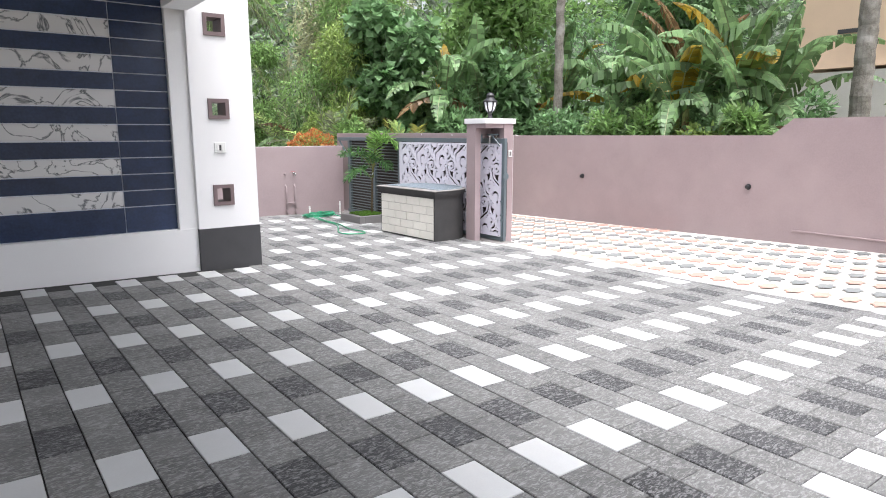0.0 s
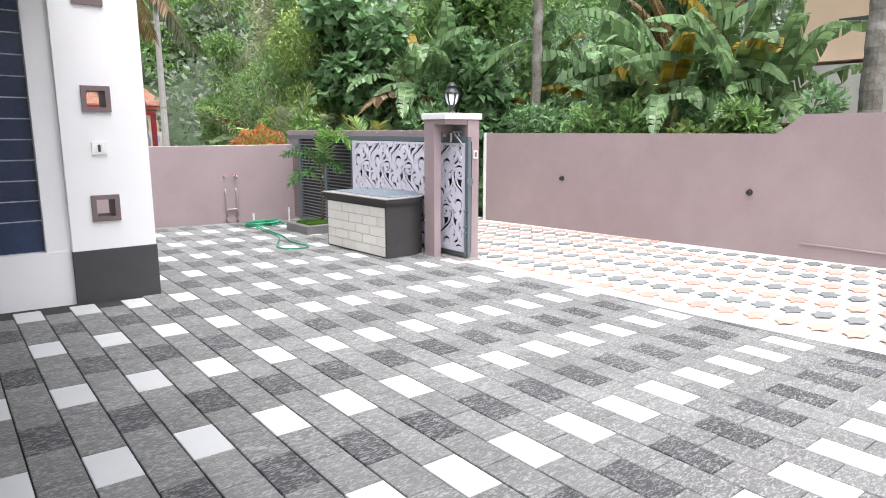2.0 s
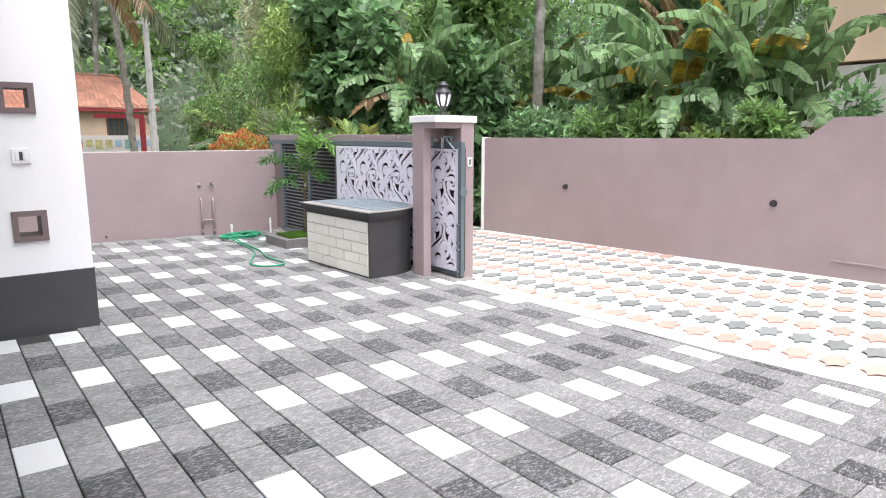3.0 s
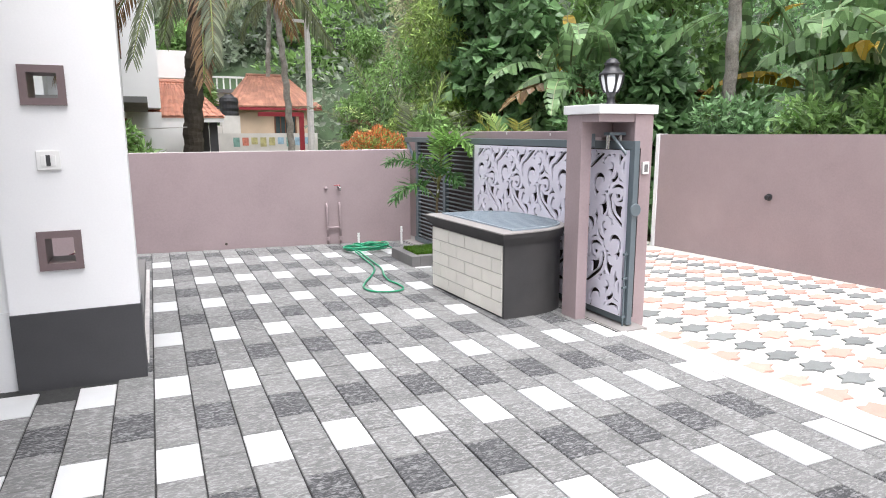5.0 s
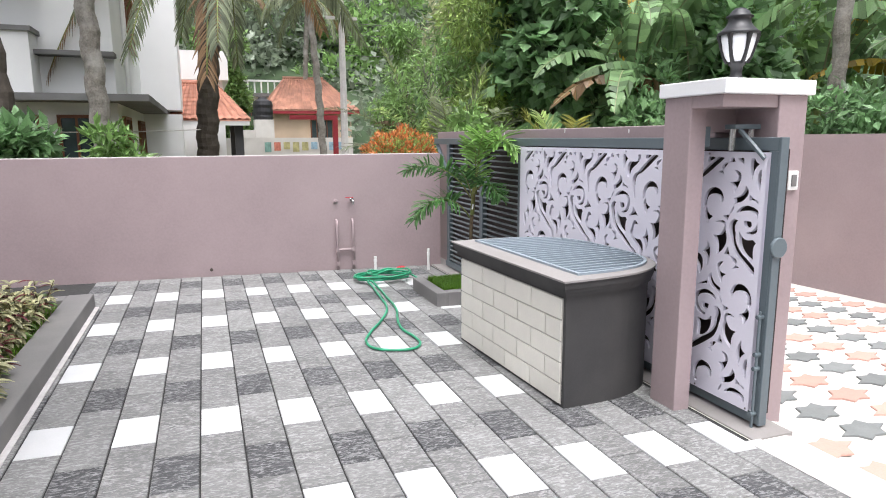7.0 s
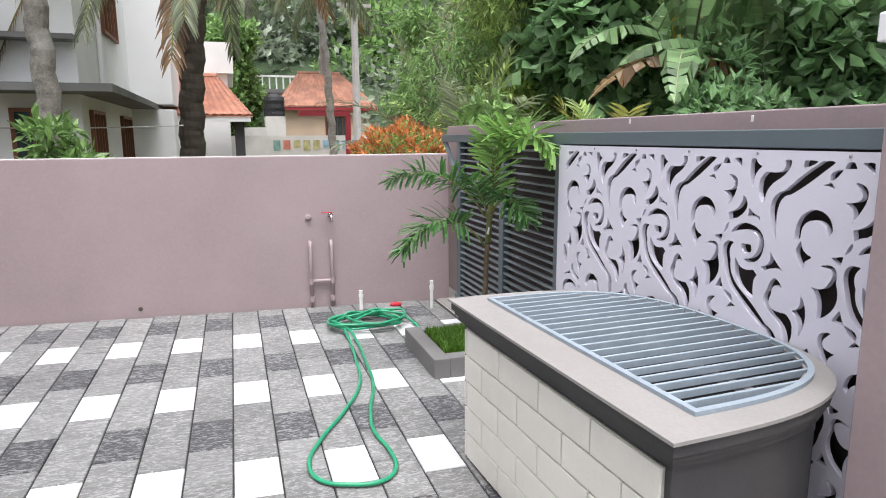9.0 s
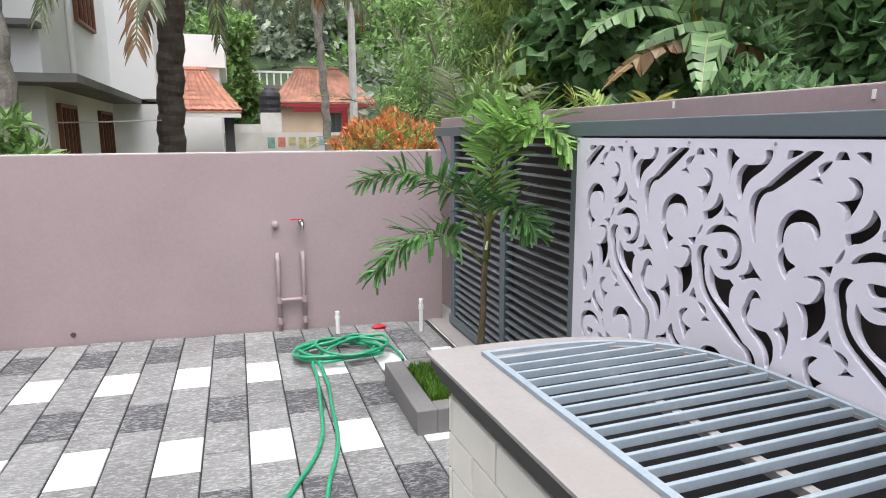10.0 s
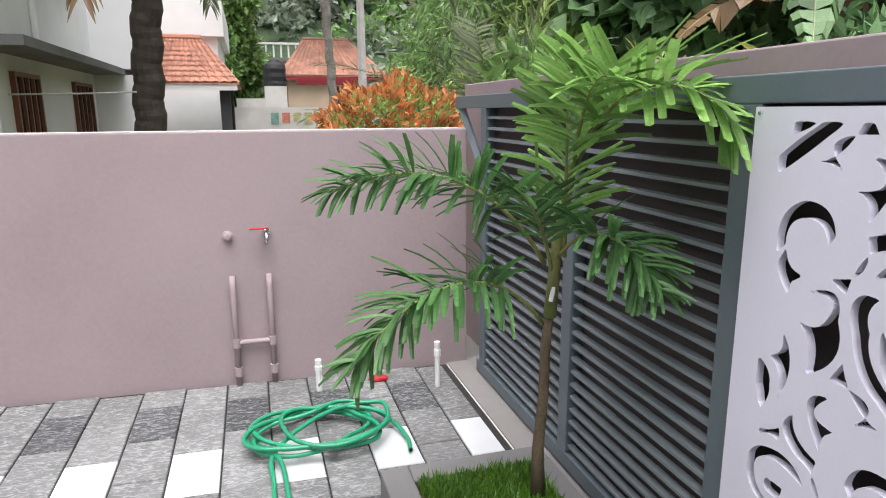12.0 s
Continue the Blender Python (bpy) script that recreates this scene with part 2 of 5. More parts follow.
def prism(outline, z0, z1, bm=None, bevel=0.0):
    bm = bm or bmesh.new()
    f = bm.faces.new([bm.verts.new((x, y, z0)) for x, y in outline])
    r = bmesh.ops.extrude_face_region(bm, geom=[f])
    vs = [v for v in r["geom"] if isinstance(v, bmesh.types.BMVert)]
    bmesh.ops.translate(bm, verts=vs, vec=(0, 0, z1 - z0))
    bmesh.ops.recalc_face_normals(bm, faces=bm.faces)
    if bevel:
        bmesh.ops.bevel(bm, geom=[e for e in bm.edges if len({round(v.co.z, 4) for v in e.verts}) == 1], offset=bevel, segments=2, affect="EDGES")
    return bm


def setting(name, bm, material, label, category, smooth=False):
    return tagged(part(name, bm, material, smooth=smooth), label, category, kind="structure")


# ---------- ground and paving ----------
raw_ground = bmesh.new()
for x0, y0, x1, y1 in ((-700, -700, 900, 1200),):
    vs = [raw_ground.verts.new((x, y, -0.45)) for x, y in ((x0, y0), (x1, y0), (x1, y1), (x0, y1))]
    raw_ground.faces.new(vs)
setting("ground", raw_ground, EARTH, "brown earth with weeds beyond the walls", "ground")

W, L = 0.2114, 0.3473
WX0, WY0 = 4.915, 11.642                         # a white paver's far corner


def edge_x(y):
    return 6.38 + max(0.0, 7.05 - y) * 0.035 + max(0.0, 3.6 - y) * 0.10


bed = bmesh.new()
rows_y = [-6, -2, 1, 2, 3, 4, 5.2, 8, 12.4]
prev = None
for y in rows_y:
    cur = [bed.verts.new((x, y, gz(x) - 0.012)) for x in (-6, edge_x(y))] + [bed.verts.new((x, y, gz(x) - 0.3)) for x in (edge_x(y), -6)]
    if prev:
        for k in range(4):
            bed.faces.new((prev[k], prev[(k + 1) % 4], cur[(k + 1) % 4], cur[k]))
    prev = cur
bmesh.ops.recalc_face_normals(bed, faces=bed.faces)
floor = setting("floor_yard", bed, DARKJ, "yard paved with grey, dark and white stone pavers", "paving")


def outer_z(x, y):
    s = min(max((x - 6.6) / 4.15, 0), 1.05)
    return gz(6.6) - 0.05 * min(1, max(0, (x - 6.6) / 0.25)) - s * (0.155 + 0.024 * (max(y, 2) - 7.9))


ob = bmesh.new()
gx = [0, 0.03, 0.05, 0.065, 0.08, 0.095, 0.11, 0.13, 0.25, 0.4, 0.6, 0.8, 1.0, 1.05]
gy = [-6, -3, 0, 2, 3.5, 5.2, 6, 7, 8, 9, 10, 11, 12, 14, 18]
grid = [[ob.verts.new((edge_x(y) + (10.85 - edge_x(y)) * u, y, outer_z(edge_x(y) + (10.85 - edge_x(y)) * u, y) - 0.004)) for u in gx] for y in gy]
for a, b in zip(grid, grid[1:]):
    for k in range(len(gx) - 1):
        ob.faces.new((a[k], a[k + 1], b[k + 1], b[k]))
outer = setting("pavement_lane", ob, OUTC, "pale cream interlocking pavers with pink and grey stars", "paving")
strip = bmesh.new()
prev = None
for y in rows_y[:-1] + [7.2]:
    if y > 7.3:
        continue
    x = edge_x(y)
    cur = [strip.verts.new(p) for p in ((x - 0.045, y, gz(x) + 0.004), (x + 0.05, y, outer_z(x, y) + 0.006), (x + 0.05, y, -0.2), (x - 0.045, y, -0.2))]
    if prev:
        for k in range(4):
            strip.faces.new((prev[k], prev[(k + 1) % 4], cur[(k + 1) % 4], cur[k]))
    prev = cur
bmesh.ops.recalc_face_normals(strip, faces=strip.faces)
setting("trim_lane_edge", strip, MORTAR, "rough pale mortar strip between the two pavings", "edging")

# ---------- boundary walls ----------
BWY, BWT = 12.37, 1.318
setting("wall_back", box((-4, BWY, -0.4), (6.51, BWY + 0.15, BWT), 0.006), MAUVE, "mauve painted rendered boundary wall", "wall")
setting("trim_wall_top", box((-4, BWY + 0.004, BWT), (6.505, BWY + 0.146, BWT + 0.004)), MORTAR, "bare pale mortar on top of the back wall", "wall top")
setting("wall_gate", box((6.69, 7.862, -0.5), (6.82, 12.95, 1.583), 0.006), MAUVE, "mauve painted boundary wall behind the sliding gate", "wall")
RWX = 10.75
rw = bmesh.new()
prof = [(-6, -0.6), (11.60, -0.6), (11.60, 1.528), (5.385, 1.535), (5.05, 1.806), (-6, 1.83)]
f = rw.faces.new([rw.verts.new((RWX, y, z)) for y, z in prof])
r = bmesh.ops.extrude_face_region(rw, geom=[f])
bmesh.ops.translate(rw, verts=[v for v in r["geom"] if isinstance(v, bmesh.types.BMVert)], vec=(0.16, 0, 0))
bmesh.ops.recalc_face_normals(rw, faces=rw.faces)
right_wall = setting("wall_lane", rw, MAUVE, "mauve painted lane wall with a sloped step in its top", "wall")
part("ledge", box((RWX - 0.02, -5.5, -0.02), (RWX + 0.01, 4.93, 0.005), 0.004), MAUVE, right_wall)
setting("wall_street_end", box((10.73, 11.605, -0.6), (10.92, 11.68, 1.535), 0.006), WHITE, "white painted end post of the lane wall", "wall post")

# ---------- house front ----------
COLY = 7.55
col = bmesh.new()
# the fin stands in courses round its three square openings
niches = [(2.240, 2.452, 0.769, 0.985), (2.240, 2.452, 1.752, 1.956), (2.240, 2.457, 2.664, 2.878)]
CX0, CX1, CY0, CY1 = 2.045, 2.755, 7.555, 7.80
zs = [0.497]
for n0 in niches:
    zs += [n0[2], n0[3]]
zs.append(3.6)
for i in range(len(zs) - 1):
    if i % 2 == 0:
        box((CX0, CY0, zs[i]), (CX1, CY1, zs[i + 1]), bm=col)
    else:
        n0 = niches[i // 2]
        box((CX0, CY0, zs[i]), (n0[0], CY1, zs[i + 1]), bm=col)
        box((n0[1], CY0, zs[i]), (CX1, CY1, zs[i + 1]), bm=col)
bmesh.ops.remove_doubles(col, verts=col.verts, dist=1e-5)
fin = setting("wall_fin", col, WHITE, "white painted wall fin with three framed square openings", "wall")
part("plinth", box((2.04, 7.545, -0.1), (2.762, 7.812, 0.497), 0.004), CHAR, fin, "charcoal painted plinth")
for x0, x1, z0, z1 in niches:
    fr = bmesh.new()
    for a, b in (((x0 - 0.012, z0 - 0.012), (x1 + 0.012, z0 + 0.03)), ((x0 - 0.012, z1 - 0.03), (x1 + 0.012, z1 + 0.012)),
                 ((x0 - 0.012, z0 + 0.03), (x0 + 0.03, z1 - 0.03)), ((x1 - 0.03, z0 + 0.03), (x1 + 0.012, z1 - 0.03))):
        box((a[0], 7.535, a[1]), (b[0], 7.82, b[1]), bm=fr)
    part("niche_frame", fr, NICHE, fin, "taupe square frame lining the opening")

setting("wall_front_base", box((-5, 7.60, -0.1), (2.04, 7.9, 0.505)), WHITE, "white painted base of the front wall", "wall")
setting("wall_jamb", box((1.848, 7.615, 0.505), (2.045, 7.9, 3.05)), WHITE, "white painted jamb beside the tiled wall", "wall")
tile_wall = setting("wall_front", box((-5, 7.69, 0.505), (1.848, 7.95, 3.4)), JOINT, "front wall clad in navy and marble tiles", "wall")
setting("wall_house_side", box((1.55, 7.95, -0.2), (1.75, 11.1, 3.6)), WHITE, "white painted side wall of the house", "wall")
setting("wall_side", box((-6.2, -6.2, -0.4), (-6.05, 12.36, 1.5)), MAUVE, "mauve boundary wall beside the porch", "wall")
setting("post_porch", box((-3.3, -2.1, -0.2), (-3.0, -1.8, 3.4)), WHITE, "white painted porch post", "post")
setting("beam_porch", box((1.80, -2.2, 2.89), (2.07, 7.54, 3.4), 0.005), WHITE, "white painted porch beam", "beam")
setting("ceiling_porch", box((-3.4, -2.2, 3.4), (2.07, 8.2, 3.55)), WHITE, "white painted porch slab", "ceiling")
setting("ceiling_roof_edge", box((1.75, 7.9, 3.61), (3.2, 8.6, 3.7)), WHITE, "white roof edge over the fin", "roof edge")

MARBLE = mat("white_marble", (0.62, 0.62, 0.62), 0.15, var=0.04, scale=3, bump=0, spec=0.5)
mn, ml = MARBLE.node_tree.nodes, MARBLE.node_tree.links
mw = mn.new("ShaderNodeTexNoise")
mw.inputs["Scale"].default_value, mw.inputs["Detail"].default_value, mw.inputs["Distortion"].default_value = 2.2, 9, 2.2
mg = mn.new("ShaderNodeNewGeometry")
ml.new(mg.outputs["Position"], mw.inputs[0])
mrp = mn.new("ShaderNodeValToRGB")
mrp.color_ramp.elements[0].position, mrp.color_ramp.elements[0].color = 0.47, (0.62, 0.62, 0.62, 1)
mrp.color_ramp.elements[1].position, mrp.color_ramp.elements[1].color = 0.53, (0.62, 0.62, 0.62, 1)
mid = mrp.color_ramp.elements.new(0.5)
mid.color = (0.09, 0.10, 0.11, 1)
ml.new(mw.outputs[0], mrp.inputs[0])
ml.new(mrp.outputs[0], mn["Principled BSDF"].inputs["Base Color"])
PIT = 0.1775


def wall_tile(x0, x1, z0, z1, m):
    part("tile", box((x0 + 0.004, 7.682, z0 + 0.0055), (x1 - 0.004, 7.692, z1 - 0.0055)), m, tile_wall)


for x0, x1 in ((-4.5, -3.0), (-3.0, -1.55), (-1.55, -0.1), (-0.1, 1.308), (1.308, 1.846)):
    wall_tile(x0, x1, 0.507, 0.79, NAVY)
for k in range(14):
    z = 0.79 + k * PIT
    wall_tile(1.308, 1.846, z, z + PIT, NAVY)
    for x0, x1 in ((-3.0, -1.55), (-1.55, -0.1), (-0.1, 1.308)):
        wall_tile(x0, x1, z, z + PIT, NAVY if k % 2 else MARBLE)


def switch_plate(at, size, face, label):
    """A plate on a wall that faces -y or -x, with two rockers."""
    t = thing("switch_plate", label, "switch", at=at)
    w, h = size
    if face == "y":
        part("plate", box((-w / 2, -0.014, -h / 2), (w / 2, 0, h / 2), 0.004), PLASTIC, t)
        for dx in (-0.028, 0.0, 0.028):
            part("rocker", box((dx - 0.011, -0.019, -h * 0.28), (dx + 0.011, -0.012, h * 0.28), 0.002), PLASTIC if dx else CHAR, t)
    else:
        part("plate", box((-w / 2, -0.02, -h / 2), (w / 2, 0, h / 2), 0.004), PLASTIC, t)
        part("rocker", box((-w * 0.25, -0.026, -h * 0.3), (w * 0.25, -0.018, h * 0.3), 0.003), KERB, t)
    return t


switch_plate((2.335, 7.553, 1.42), (0.125, 0.115), "y", "white electric switch and socket plate on the fin")

# ---------- gate pillar ----------
PX0, PX1, PY0, PY1 = 6.235, 6.80, 7.41, 7.86
pillar = thing("gate_pillar", "mauve gate pillar in two legs under a white cap", "pillar")
part("leg", box((PX0, 7.645, -0.3), (PX0 + 0.11, PY1, 1.72), 0.006), MAUVE, pillar)
part("leg", box((6.605, PY0, -0.4), (PX1, PY1, 1.72), 0.006), MAUVE, pillar)
part("head", box((PX0 + 0.002, PY0 + 0.012, 1.655), (6.605, 7.643, 1.72), 0.003), MAUVE, pillar)
part("inner_wall", box((PX0 + 0.11, 7.70, 1.53), (6.605, PY1 - 0.003, 1.72), 0.003), MAUVE, pillar)
part("cap", box((PX0 - 0.022, PY0 - 0.025, 1.72), (PX1 + 0.025, PY1 + 0.03, 1.797), 0.006), WHITE, pillar, "white painted cap slab")

# ---------- sliding gate ----------
GX = 6.545
gate = thing("sliding_gate", "grey steel sliding gate with louvres and a white cut scroll sheet", "gate")
part("top_rail", box((GX - 0.03, 7.312, 1.430), (GX + 0.03, 12.60, 1.500), 0.004), STEEL, gate)
part("bottom_rail", box((GX - 0.03, 7.312, -0.065), (GX + 0.03, 12.2, 0.0), 0.004), STEEL, gate)
for y0, y1 in ((7.312, 7.372), (10.155, 10.245), (11.075, 11.155), (12.08, 12.155)):
    part("upright", box((GX - 0.029, y0, 0.0), (GX + 0.029, y1, 1.43), 0.004), STEEL, gate)
part("brace", rod((GX, 12.57, 1.44), (GX, 12.14, 1.05), 0.024, n=4), STEEL, gate)
slat = bmesh.new()
vs = [slat.verts.new(p) for p in ((-0.016, 0, 0.003), (-0.016, 0, -0.009), (0.010, 0, 0.000), (0.010, 0, 0.006))]
f = slat.faces.new(vs)
r = bmesh.ops.extrude_face_region(slat, geom=[f])
bmesh.ops.translate(slat, verts=[v for v in r["geom"] if isinstance(v, bmesh.types.BMVert)], vec=(0, 1, 0))
bmesh.ops.recalc_face_normals(slat, faces=slat.faces)
slat_me = mesh_of("slat", slat, SLATM)
for y0, y1 in ((10.245, 11.075), (11.155, 12.08)):
    for k in range(25):
        s = new("slat", slat_me)
        s.location, s.scale, s.parent = (GX - 0.002, y0, 0.035 + k * 0.0562), (1, y1 - y0, 1), gate


PERIOD, STEP, MIRROR = 0.563, 0.52, 0.613        # along the sheet; from row to row, each row turned over
SHEET_FAR, SHEET_NEAR, SHEET_Z0, SHEET_Z1 = 10.145, 7.352, 0.0, 1.423
HOLES, VIA = [], 1


def hole(*corners):
    """One cut-out of the repeat, bounded by lines between corners that bow through the VIA points."""
    out = []
    n = len(corners)
    for i, c in enumerate(corners):
        if len(c) == 3:
            p, q = np.array(corners[i - 1][:2]), np.array(corners[(i + 1) % n][:2])
            m = 2 * np.array(c[:2]) - (p + q) / 2
            for t in np.linspace(0, 1, 10)[1:-1]:
                out.append((1 - t) ** 2 * p + 2 * t * (1 - t) * m + t * t * q)
        else:
            out.append(np.array(c[:2]))
    HOLES.append(np.array(out))


hole((0.300, 1.415), (0.255, 1.337, VIA), (0.183, 1.306), (0.220, 1.306, VIA), (0.264, 1.290), (0.231, 1.349, VIA), (0.327, 1.368))  # barbed star
hole((-0.099, 1.435), (-0.131, 1.358, VIA), (-0.104, 1.261), (-0.103, 1.322, VIA), (-0.068, 1.362), (-0.101, 1.386, VIA))  # slim leaf
hole((-0.022, 1.432), (0.021, 1.465, VIA), (0.052, 1.411), (0.060, 1.361, VIA), (0.000, 1.309), (-0.036, 1.273, VIA), (-0.048, 1.222), (-0.079, 1.295, VIA), (-0.045, 1.343), (0.030, 1.351, VIA), (0.029, 1.399), (0.017, 1.437, VIA))  # hooked drop
hole((0.519, 1.337), (0.483, 1.281, VIA), (0.509, 1.215), (0.507, 1.259, VIA))  # sliver
hole((0.320, 1.326), (0.374, 1.290, VIA), (0.326, 1.190), (0.324, 1.233, VIA), (0.293, 1.255), (0.353, 1.275, VIA))  # hook
hole((0.408, 1.247), (0.432, 1.200, VIA), (0.383, 1.151), (0.330, 1.121, VIA), (0.300, 1.039), (0.257, 1.066), (0.330, 1.096, VIA), (0.332, 1.169), (0.389, 1.198, VIA))  # winged barb
hole((0.107, 1.092), (0.116, 1.177, VIA), (0.173, 1.221), (0.233, 1.207, VIA), (0.259, 1.155), (0.243, 1.132), (0.222, 1.173, VIA), (0.178, 1.183), (0.141, 1.162, VIA), (0.131, 1.115))  # arch over the bulb
hole((0.135, 1.108), (0.151, 1.069, VIA), (0.190, 1.054), (0.158, 1.033), (0.153, 0.999), (0.122, 1.040, VIA), (0.116, 1.075))  # thorn
hole((0.207, 1.022), (0.275, 1.035, VIA), (0.290, 0.980), (0.293, 0.899, VIA), (0.224, 0.835), (0.219, 0.915, VIA), (0.174, 0.957), (0.229, 0.947, VIA), (0.263, 0.976), (0.269, 1.020, VIA))  # lower hook
hole((0.344, 1.053), (0.316, 1.020, VIA), (0.328, 0.954), (0.352, 0.888, VIA), (0.398, 0.843), (0.476, 0.785, VIA), (0.540, 0.745), (0.591, 0.697, VIA), (0.588, 0.566), (0.601, 0.582), (0.627, 0.702, VIA), (0.568, 0.758), (0.499, 0.816, VIA), (0.441, 0.855), (0.380, 0.912, VIA), (0.364, 0.978), (0.356, 1.018, VIA), (0.377, 1.052))  # long tail of the scroll
hole((0.356, 1.088), (0.388, 1.124, VIA), (0.438, 1.137), (0.507, 1.115, VIA), (0.531, 1.062), (0.513, 1.006, VIA), (0.467, 0.984), (0.446, 0.984, VIA), (0.428, 0.996), (0.465, 0.999, VIA), (0.496, 1.027), (0.505, 1.072, VIA), (0.481, 1.103), (0.426, 1.109, VIA))  # ring of the scroll
hole((0.414, 1.053), (0.465, 1.054), (0.469, 1.027, VIA), (0.448, 1.020), (0.425, 1.022, VIA))  # eye of the scroll
hole((0.560, 1.050), (0.597, 1.006, VIA), (0.648, 0.968), (0.591, 0.982, VIA), (0.538, 0.961), (0.523, 0.979), (0.561, 1.001, VIA))  # flame
hole((0.441, 1.201), (0.467, 1.180, VIA), (0.501, 1.169), (0.505, 1.149), (0.472, 1.167, VIA), (0.439, 1.163))  # small barb
hole((0.388, 0.996), (0.427, 0.954, VIA), (0.486, 0.958), (0.509, 0.939), (0.492, 0.908, VIA), (0.497, 0.842), (0.409, 0.893, VIA))  # leaf under the scroll


def cut_depth(u, z, poly):
    """Signed distance to a closed outline, negative inside it."""
    best, inside = np.full(u.shape, 9.0), np.zeros(u.shape, bool)
    for (ax, ay), (bx, by) in zip(poly, np.roll(poly, -1, 0)):
        dx, dy = bx - ax, by - ay
        k = np.clip(((u - ax) * dx + (z - ay) * dy) / (dx * dx + dy * dy + 1e-12), 0, 1)
        best = np.minimum(best, np.hypot(u - ax - k * dx, z - ay - k * dy))
        if dy:
            inside ^= ((ay > z) != (by > z)) & (u < ax + dx * (z - ay) / dy)
    return np.where(inside, -best, best)


def scroll_sheet(y_far, y_near, z0, z1, thick, res=0.006):
    """The sheet with its holes cut right through, from a field that is negative inside the holes."""
    length, high = y_far - y_near, z1 - z0
    nu, nv = int(length / res), int(high / res)
    us, zs_ = np.linspace(0, length, nu), np.linspace(0, high, nv)
    u, v = np.meshgrid(us, zs_, indexing="ij")
    field = np.full(u.shape, 0.1)
    for row in range(-1, 3):
        for k in range(-2, 7):
            for h in HOLES:
                poly = h.copy()
                if row % 2:
                    poly[:, 0] = MIRROR - poly[:, 0]
                poly = poly + np.array([k * PERIOD, -row * STEP - z0])
                lo, hi = poly.min(0) - 0.02, poly.max(0) + 0.02
                i0, i1 = np.searchsorted(us, (lo[0], hi[0]))
                j0, j1 = np.searchsorted(zs_, (lo[1], hi[1]))
                if i1 > i0 and j1 > j0:
                    field[i0:i1, j0:j1] = np.minimum(field[i0:i1, j0:j1], cut_depth(u[i0:i1, j0:j1], v[i0:i1, j0:j1], poly))
    rim = np.minimum(np.minimum(u - 0.052, length - u), np.minimum(v - 0.004, high - v))
    field = np.where(rim < 0.034, np.maximum(field, 0.034 - rim + 0.0005), field)
    verts, faces, index = [], [], {}

    def vert(key, p):
        if key not in index:
            index[key] = len(verts)
            verts.append((-thick / 2, y_far - p[0], z0 + p[1]))
            verts.append((thick / 2, y_far - p[0], z0 + p[1]))
        return index[key]

    for i in range(nu - 1):
        for j in range(nv - 1):
            c = ((i, j), (i + 1, j), (i + 1, j + 1), (i, j + 1))
            s = [field[q] for q in c]
            if max(s) <= 0:
                continue
            loop, cuts = [], []
            for k in range(4):
                a, b = c[k], c[(k + 1) % 4]
                if s[k] > 0:
                    loop.append(vert(a, (u[a], v[a])))
                if (s[k] > 0) != (s[(k + 1) % 4] > 0):
                    t = s[k] / (s[k] - s[(k + 1) % 4])
                    t = min(max(t, 0.05), 0.95)
                    key = (min(a, b), max(a, b))
                    loop.append(vert(key, (u[a] + t * (u[b] - u[a]), v[a] + t * (v[b] - v[a]))))
                    cuts.append(loop[-1])
            if len(loop) > 2:
                faces.append(loop)
                faces.append([q + 1 for q in loop[::-1]])
                if len(cuts) == 2:
                    faces.append((cuts[0], cuts[0] + 1, cuts[1] + 1, cuts[1]))
    return verts, faces


# assumed sheet, its dark colour stands for shade in the holes and louvre gaps
part("backing_sheet", box((GX + 0.031, 7.30, 0.0), (GX + 0.036, 12.10, 1.44)), BACKING, gate, "dark brown sheet added behind the gate for the shade in its gaps")
sv, sf = scroll_sheet(SHEET_FAR, SHEET_NEAR, SHEET_Z0, SHEET_Z1, 0.022)
sheet = raw("scroll_sheet", sv, sf, LILAC, gate, "white sheet cut through with scrolls")
sheet.location = (GX - 0.044, 0, 0)
screw = mesh_of("screw", lathe([(0.006, 0), (0.006, 0.004), (0.002, 0.006)], n=8), CHROME)
for y in np.arange(7.37, 10.14, 0.394):
    for z in (0.014, 1.409):
        s = new("screw", screw)
        s.matrix_world = pose(GX - 0.055, y, z, 0, -90, 0)
        s.parent = gate
part("lock_plate", lathe([(0.055, 0), (0.055, 0.012), (0.05, 0.016)], n=20), STEEL, gate).matrix_world = pose(GX - 0.005, 7.292, 0.93, 90, 0, 0)
bolt = rod((GX - 0.05, 7.325, -0.09), (GX - 0.05, 7.325, 0.58), 0.008)
for z in (0.0, 0.26, 0.34, 0.55):
    rod((GX - 0.03, 7.325, z), (GX - 0.07, 7.325, z), 0.012, bm=bolt)
part("drop_bolt", bolt, STEEL, gate)
part("end_strip", box((GX - 0.031, 7.294, -0.066), (GX + 0.022, 7.311, 1.501), 0.003), STEEL, gate)
motor = thing("gate_roller_bracket", "grey steel guide bracket with rollers under the pillar head", "bracket")
part("plate", box((6.43, 7.52, 1.545), (6.604, 7.60, 1.57), 0.003), STEEL, motor)
for x in (6.45, 6.58):
    part("roller", rod((x, 7.56, 1.43), (x, 7.56, 1.545), 0.018, n=12), CHROME, motor)
part("arm", rod((6.47, 7.53, 1.54), (6.49, 7.37, 1.39), 0.014, n=6), STEEL, motor)
part("hanger", box((6.346, 7.66, 1.45), (6.39, 7.699, 1.56), 0.003), STEEL, motor)
track = bmesh.new()
box((6.388, 7.2, -0.25), (6.66, 12.9, -0.0795), bm=track)
setting("trim_gate_track", track, CEMENT, "pale cement track bed under the sliding gate", "track")

